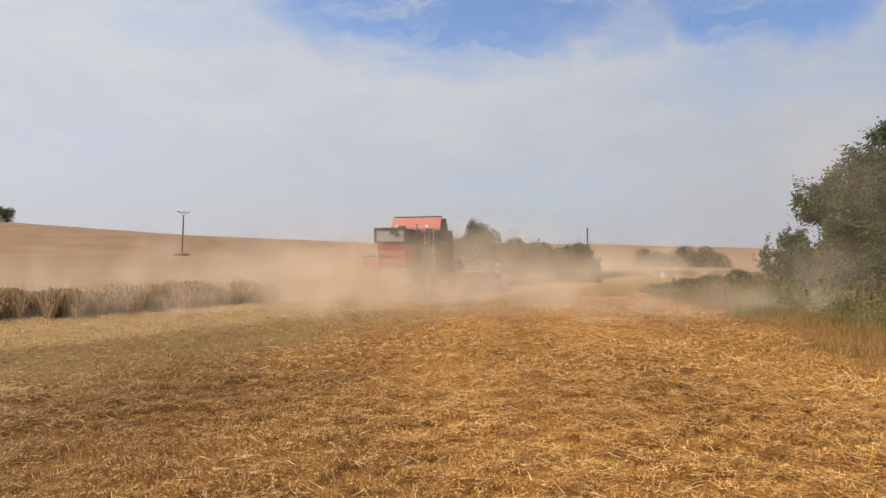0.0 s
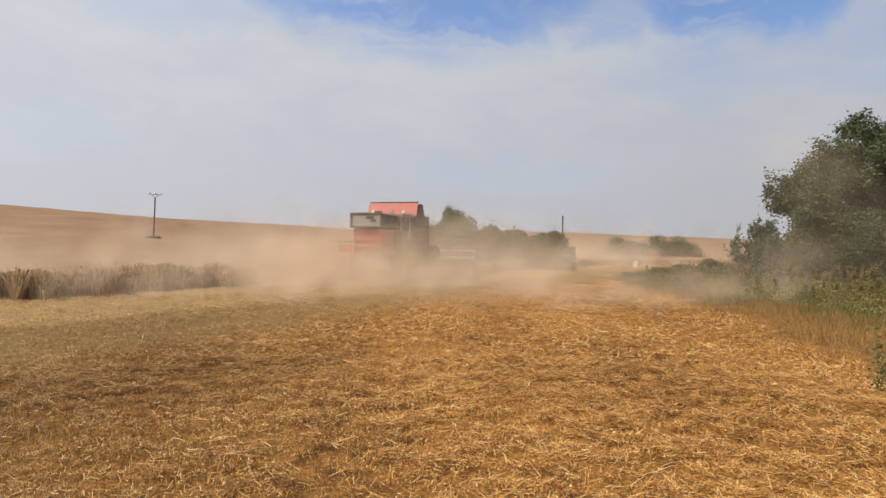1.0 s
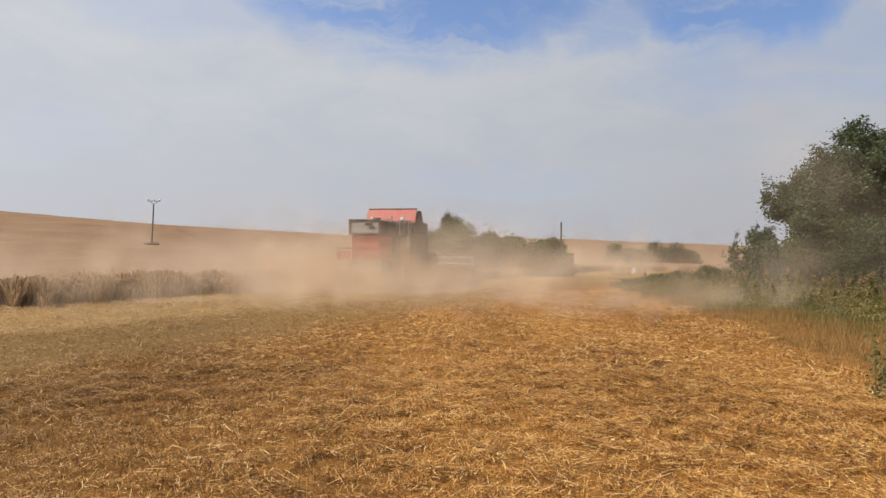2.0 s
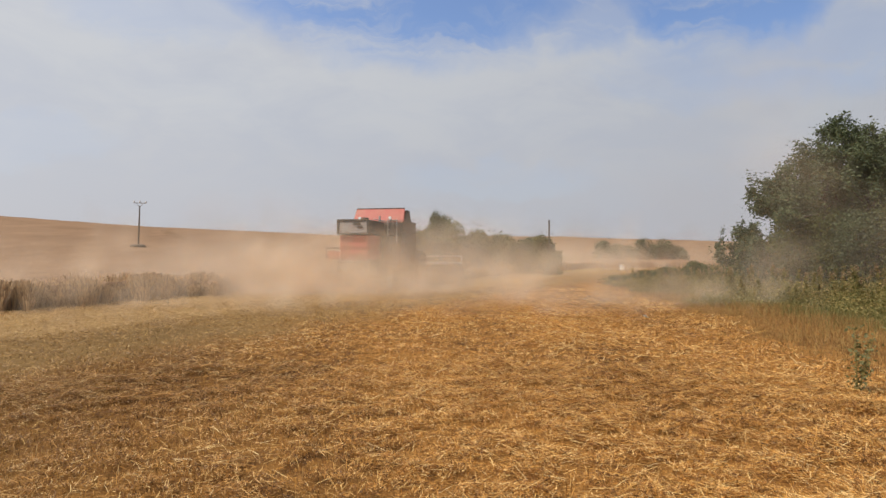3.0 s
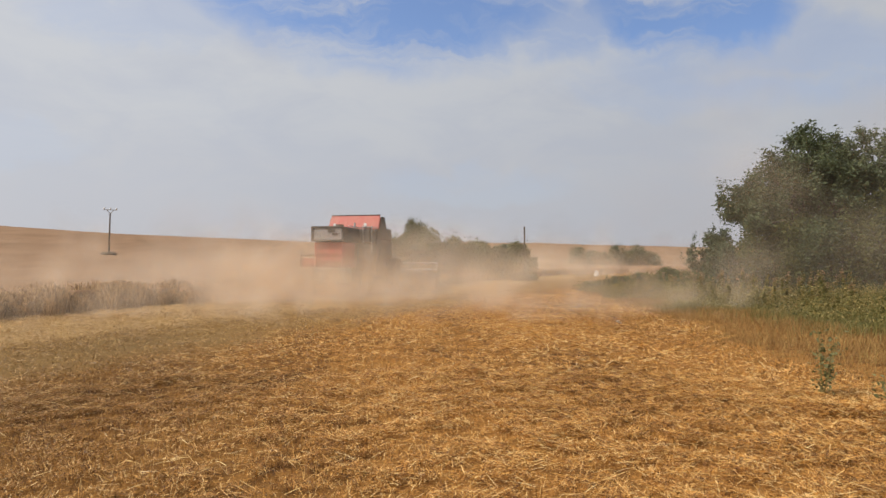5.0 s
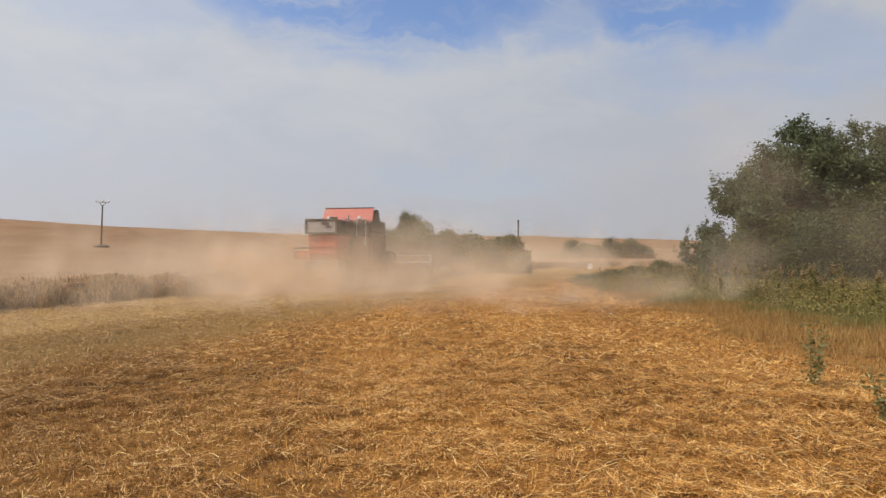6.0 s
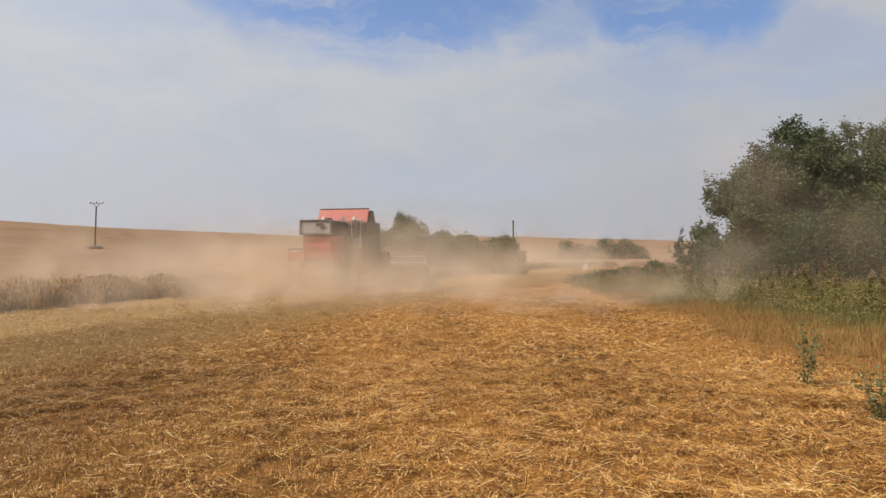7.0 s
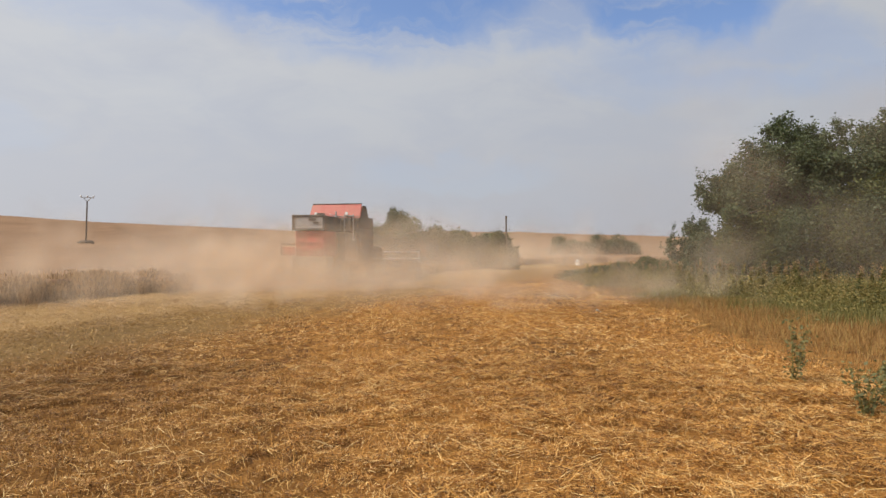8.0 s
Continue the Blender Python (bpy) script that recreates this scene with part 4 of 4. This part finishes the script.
    part("cab_roof", boxed(-0.98, 0.98, 6.40, 8.0, 3.255, 3.42, 0.06), RED, c, "red cab roof")
    part("cab_floor", boxed(-1.05, 1.05, 6.42, 8.0, 1.85, 2.045, 0.03), DARK, c)
    # axles and wheels
    part("front_axle", tube(bmesh.new(), (-1.2, 6.3, 0.92), (1.2, 6.3, 0.92), 0.16, sides=12), DARK, c)
    part("rear_axle", tube(bmesh.new(), (-1.15, 1.5, 0.62), (1.15, 1.5, 0.62), 0.11, sides=12), DARK, c)
    part("axle_post", boxed(-0.16, 0.16, 1.35, 1.65, 0.6, 1.40, 0.03), DARK, c)
    for s in (-1, 1):
        wheel(c, 1.5 * s, 6.3, 0.92, 0.62, 18)
        wheel(c, 1.15 * s, 1.5, 0.62, 0.40, 16)
        bm = bmesh.new()
        x0, x1 = sorted((1.20 * s, 1.86 * s))
        for k in range(6):
            a0, a1 = radians(25 + 22 * k), radians(25 + 22 * (k + 1))
            pts = [(r * math.cos(a) + 6.3, r * math.sin(a) + 0.92) for a in (a0, a1) for r in (1.02, 1.06)]
            for xx, yy in ((x0, x1),):
                v = [bm.verts.new((X, pts[i][0], pts[i][1])) for X in (xx, yy) for i in range(4)]
                for q in ((0, 1, 3, 2), (6, 7, 5, 4), (0, 4, 5, 1), (2, 3, 7, 6), (1, 5, 7, 3), (0, 2, 6, 4)):
                    bm.faces.new([v[i] for i in q])
        bmesh.ops.recalc_face_normals(bm, faces=bm.faces)
        # the right mudguard's shade is painted in as a dark colour
        part("mudguard", bm, RED if s < 0 else DARK, c, "curved dusty front mudguard")
    # feeder house and cutting header
    part("feeder_house", boxed(-0.6, 0.6, 6.7, 8.6, 0.55, 1.25, 0.04, (0, 0, 0, -0.3)), DARK, c)
    header = part("header", boxed(-3.5, 3.5, 8.6, 9.0, 0.18, 1.15, 0.04), DARK, c, "wide dark dusty cutting header")
    part("header_floor", boxed(-3.5, 3.5, 9.0, 9.9, 0.15, 0.25, 0.02), STEEL, header)
    for s in (-3.54, 3.5):
        part("divider", boxed(s, s + 0.04, 8.6, 10.4, 0.12, 1.05, 0.01, (0, 0, 0, -0.6)), DARK, header)
    part("reel_tube", tube(bmesh.new(), (-3.4, 9.7, 1.25), (3.4, 9.7, 1.25), 0.07, sides=10), STEEL, header)
    for k in range(6):
        a = 2 * math.pi * k / 6
        part("reel_bat", tube(bmesh.new(), (-3.4, 9.7 + 0.5 * math.cos(a), 1.25 + 0.5 * math.sin(a)), (3.4, 9.7 + 0.5 * math.cos(a), 1.25 + 0.5 * math.sin(a)), 0.03, sides=6), STEEL, header)
    for s in (-3.4, 0.0, 3.4):
        spokes = bmesh.new()
        for k in range(6):
            a = 2 * math.pi * k / 6
            tube(spokes, (s, 9.7, 1.25), (s, 9.7 + 0.5 * math.cos(a), 1.25 + 0.5 * math.sin(a)), 0.02, sides=5)
        part("reel_spider", spokes, STEEL, header)
    part("reel_arm", boxed(-3.3, -3.2, 8.8, 9.75, 1.17, 1.25, 0.01), DARK, header)
    part("reel_arm", boxed(3.2, 3.3, 8.8, 9.75, 1.17, 1.25, 0.01), DARK, header)
    return tagged(c, "dusty red combine harvester with grey rear cover cutting wheat", "combine harvester")


combine()


# ---------------------------------------------------------------- small things
def white_drum():
    x, y = 23.1, 68.48
    root = new("white_tank")
    root.location = (x, y, float(land(x, y)))
    part("body", boxed(-0.19, 0.19, -0.19, 0.19, 0.0, 0.60, 0.05), WHITE, root)
    part("lid", tube(bmesh.new(), (0, 0, 0.60), (0, 0, 0.64), 0.08, 0.07, 16), WHITE, root)
    tagged(root, "small white tank beside the distant bushes", "tank")


white_drum()


def litter(x, y, seed):
    rng = np.random.default_rng(seed)
    bm = bmesh.new()
    bmesh.ops.create_grid(bm, x_segments=5, y_segments=4, size=0.055)
    for v in bm.verts:
        v.co.z = 0.05 * noise.noise(v.co * 14 + Vector((seed, 0, 0))) + 0.06
    bmesh.ops.solidify(bm, geom=bm.faces, thickness=0.004)
    ob = link_mesh("paper_scrap", bm, WHITE, True)
    ob.location, ob.rotation_euler = (x, y, float(land(x, y)) + 0.07), (rng.uniform(-0.5, 0.5), rng.uniform(-0.3, 0.3), rng.uniform(0, 6))
    tagged(ob, "crumpled white scrap lying on the stubble", "litter")


litter(6.05, 16.2, 3)


# ---------------------------------------------------------------- dust raised by the machine
def dust_cloud(name, label, seed, puffs):
    """Soft overlapping wisps of airborne dust, thickest in the middle of each puff: (x, y, z, half widths, depth of haze, size of a wisp)."""
    rng = np.random.default_rng(seed)
    pts, sizes = [], []
    for x, y, z, sx, sy, sz, haze, size in puffs:
        count = int(haze * 2 * math.pi * sx * sz / (WISP * 0.34 * math.pi * size * size * 0.85 * 0.78))
        p = rng.normal(0, 1, (count, 3)) * (sx, sy, sz) + (x, y, z)
        p[:, 2] = np.abs(p[:, 2] - 0.05) + 0.05
        pts.append(p)
        sizes.append(np.full(count, size))
    p, s = np.concatenate(pts), np.concatenate(sizes)
    keep = np.hypot(p[:, 0], p[:, 1]) > 9.0 + s
    p, s = p[keep], s[keep]
    p[:, 2] += land(p[:, 0], p[:, 1])
    k = len(p)
    # the veils hang across the way the machine drives, each turned a little
    way = rng.normal(0, 0.38, (k, 3)) + (0.28, 0.96, 0.0)
    way /= np.linalg.norm(way, axis=1)[:, None]
    a = np.cross(way, rng.normal(0, 1, (k, 3)))
    a /= np.linalg.norm(a, axis=1)[:, None]
    b = np.cross(way, a)
    s = (s * rng.uniform(0.7, 1.35, k))[:, None]
    v = np.stack([p - a * s - b * s, p + a * s - b * s, p + a * s + b * s, p - a * s + b * s], 1).reshape(-1, 3)
    ob = soup(name, v, np.arange(4 * k).reshape(-1, 4), DUST)
    uv = ob.data.uv_layers.new(name="wisp")
    uv.data.foreach_set("uv", np.tile(np.array([0, 0, 1, 0, 1, 1, 0, 1], np.float32), k))
    return tagged(ob, label, "dust", kind="stuff")


dust_cloud("dust_cloud", "thick tan dust cloud trailing the harvester", 5, (
    (-4.2, 28.4, 0.2, 2.6, 1.2, 1.05, 0.92, 0.95),
    (-6.4, 29.6, 0.3, 2.4, 1.6, 1.10, 0.60, 1.10),
    (0.6, 28.8, 0.1, 2.6, 1.4, 0.85, 0.65, 0.95),
    (-0.7, 29.2, 1.6, 1.7, 0.8, 0.85, 0.48, 1.00),
    (-9.5, 30.0, 0.1, 3.0, 1.6, 0.90, 0.40, 1.10),
    (-2.0, 29.0, 1.6, 2.8, 1.0, 0.80, 0.35, 1.20),
))
dust_cloud("dust_haze", "thin tan dust haze drifting over the field", 6, (
    (-9.0, 37.0, 0.5, 8.0, 3.0, 1.3, 0.40, 2.0),
    (3.0, 42.0, 0.6, 5.0, 4.0, 1.3, 0.40, 1.7),
    (7.0, 50.0, 1.0, 6.0, 3.0, 1.6, 0.35, 2.0),
    (24.0, 75.0, 0.3, 9.0, 4.0, 1.4, 0.60, 2.2),
    (22.6, 66.0, 0.1, 2.4, 0.8, 0.50, 0.35, 0.8),
))
dust_cloud("low_haze", "fine tan dust hanging before the wheat and trees", 7, (
    (-12.0, 21.6, 0.3, 5.0, 1.0, 0.95, 0.48, 1.0),
    (11.5, 26.0, 0.3, 4.5, 3.0, 0.90, 0.16, 1.3),
    (19.0, 21.5, 2.6, 6.0, 1.0, 3.2, 0.085, 2.8),
))
dust_cloud("ground_haze", "faint dust close over the stubble", 8, (
    (-4.0, 21.0, 0.1, 5.0, 2.2, 0.40, 0.22, 0.8),
    (2.5, 21.0, 0.1, 4.0, 2.5, 0.45, 0.34, 0.8),
    (8.0, 21.0, 0.1, 3.0, 2.5, 0.45, 0.25, 0.8),
))
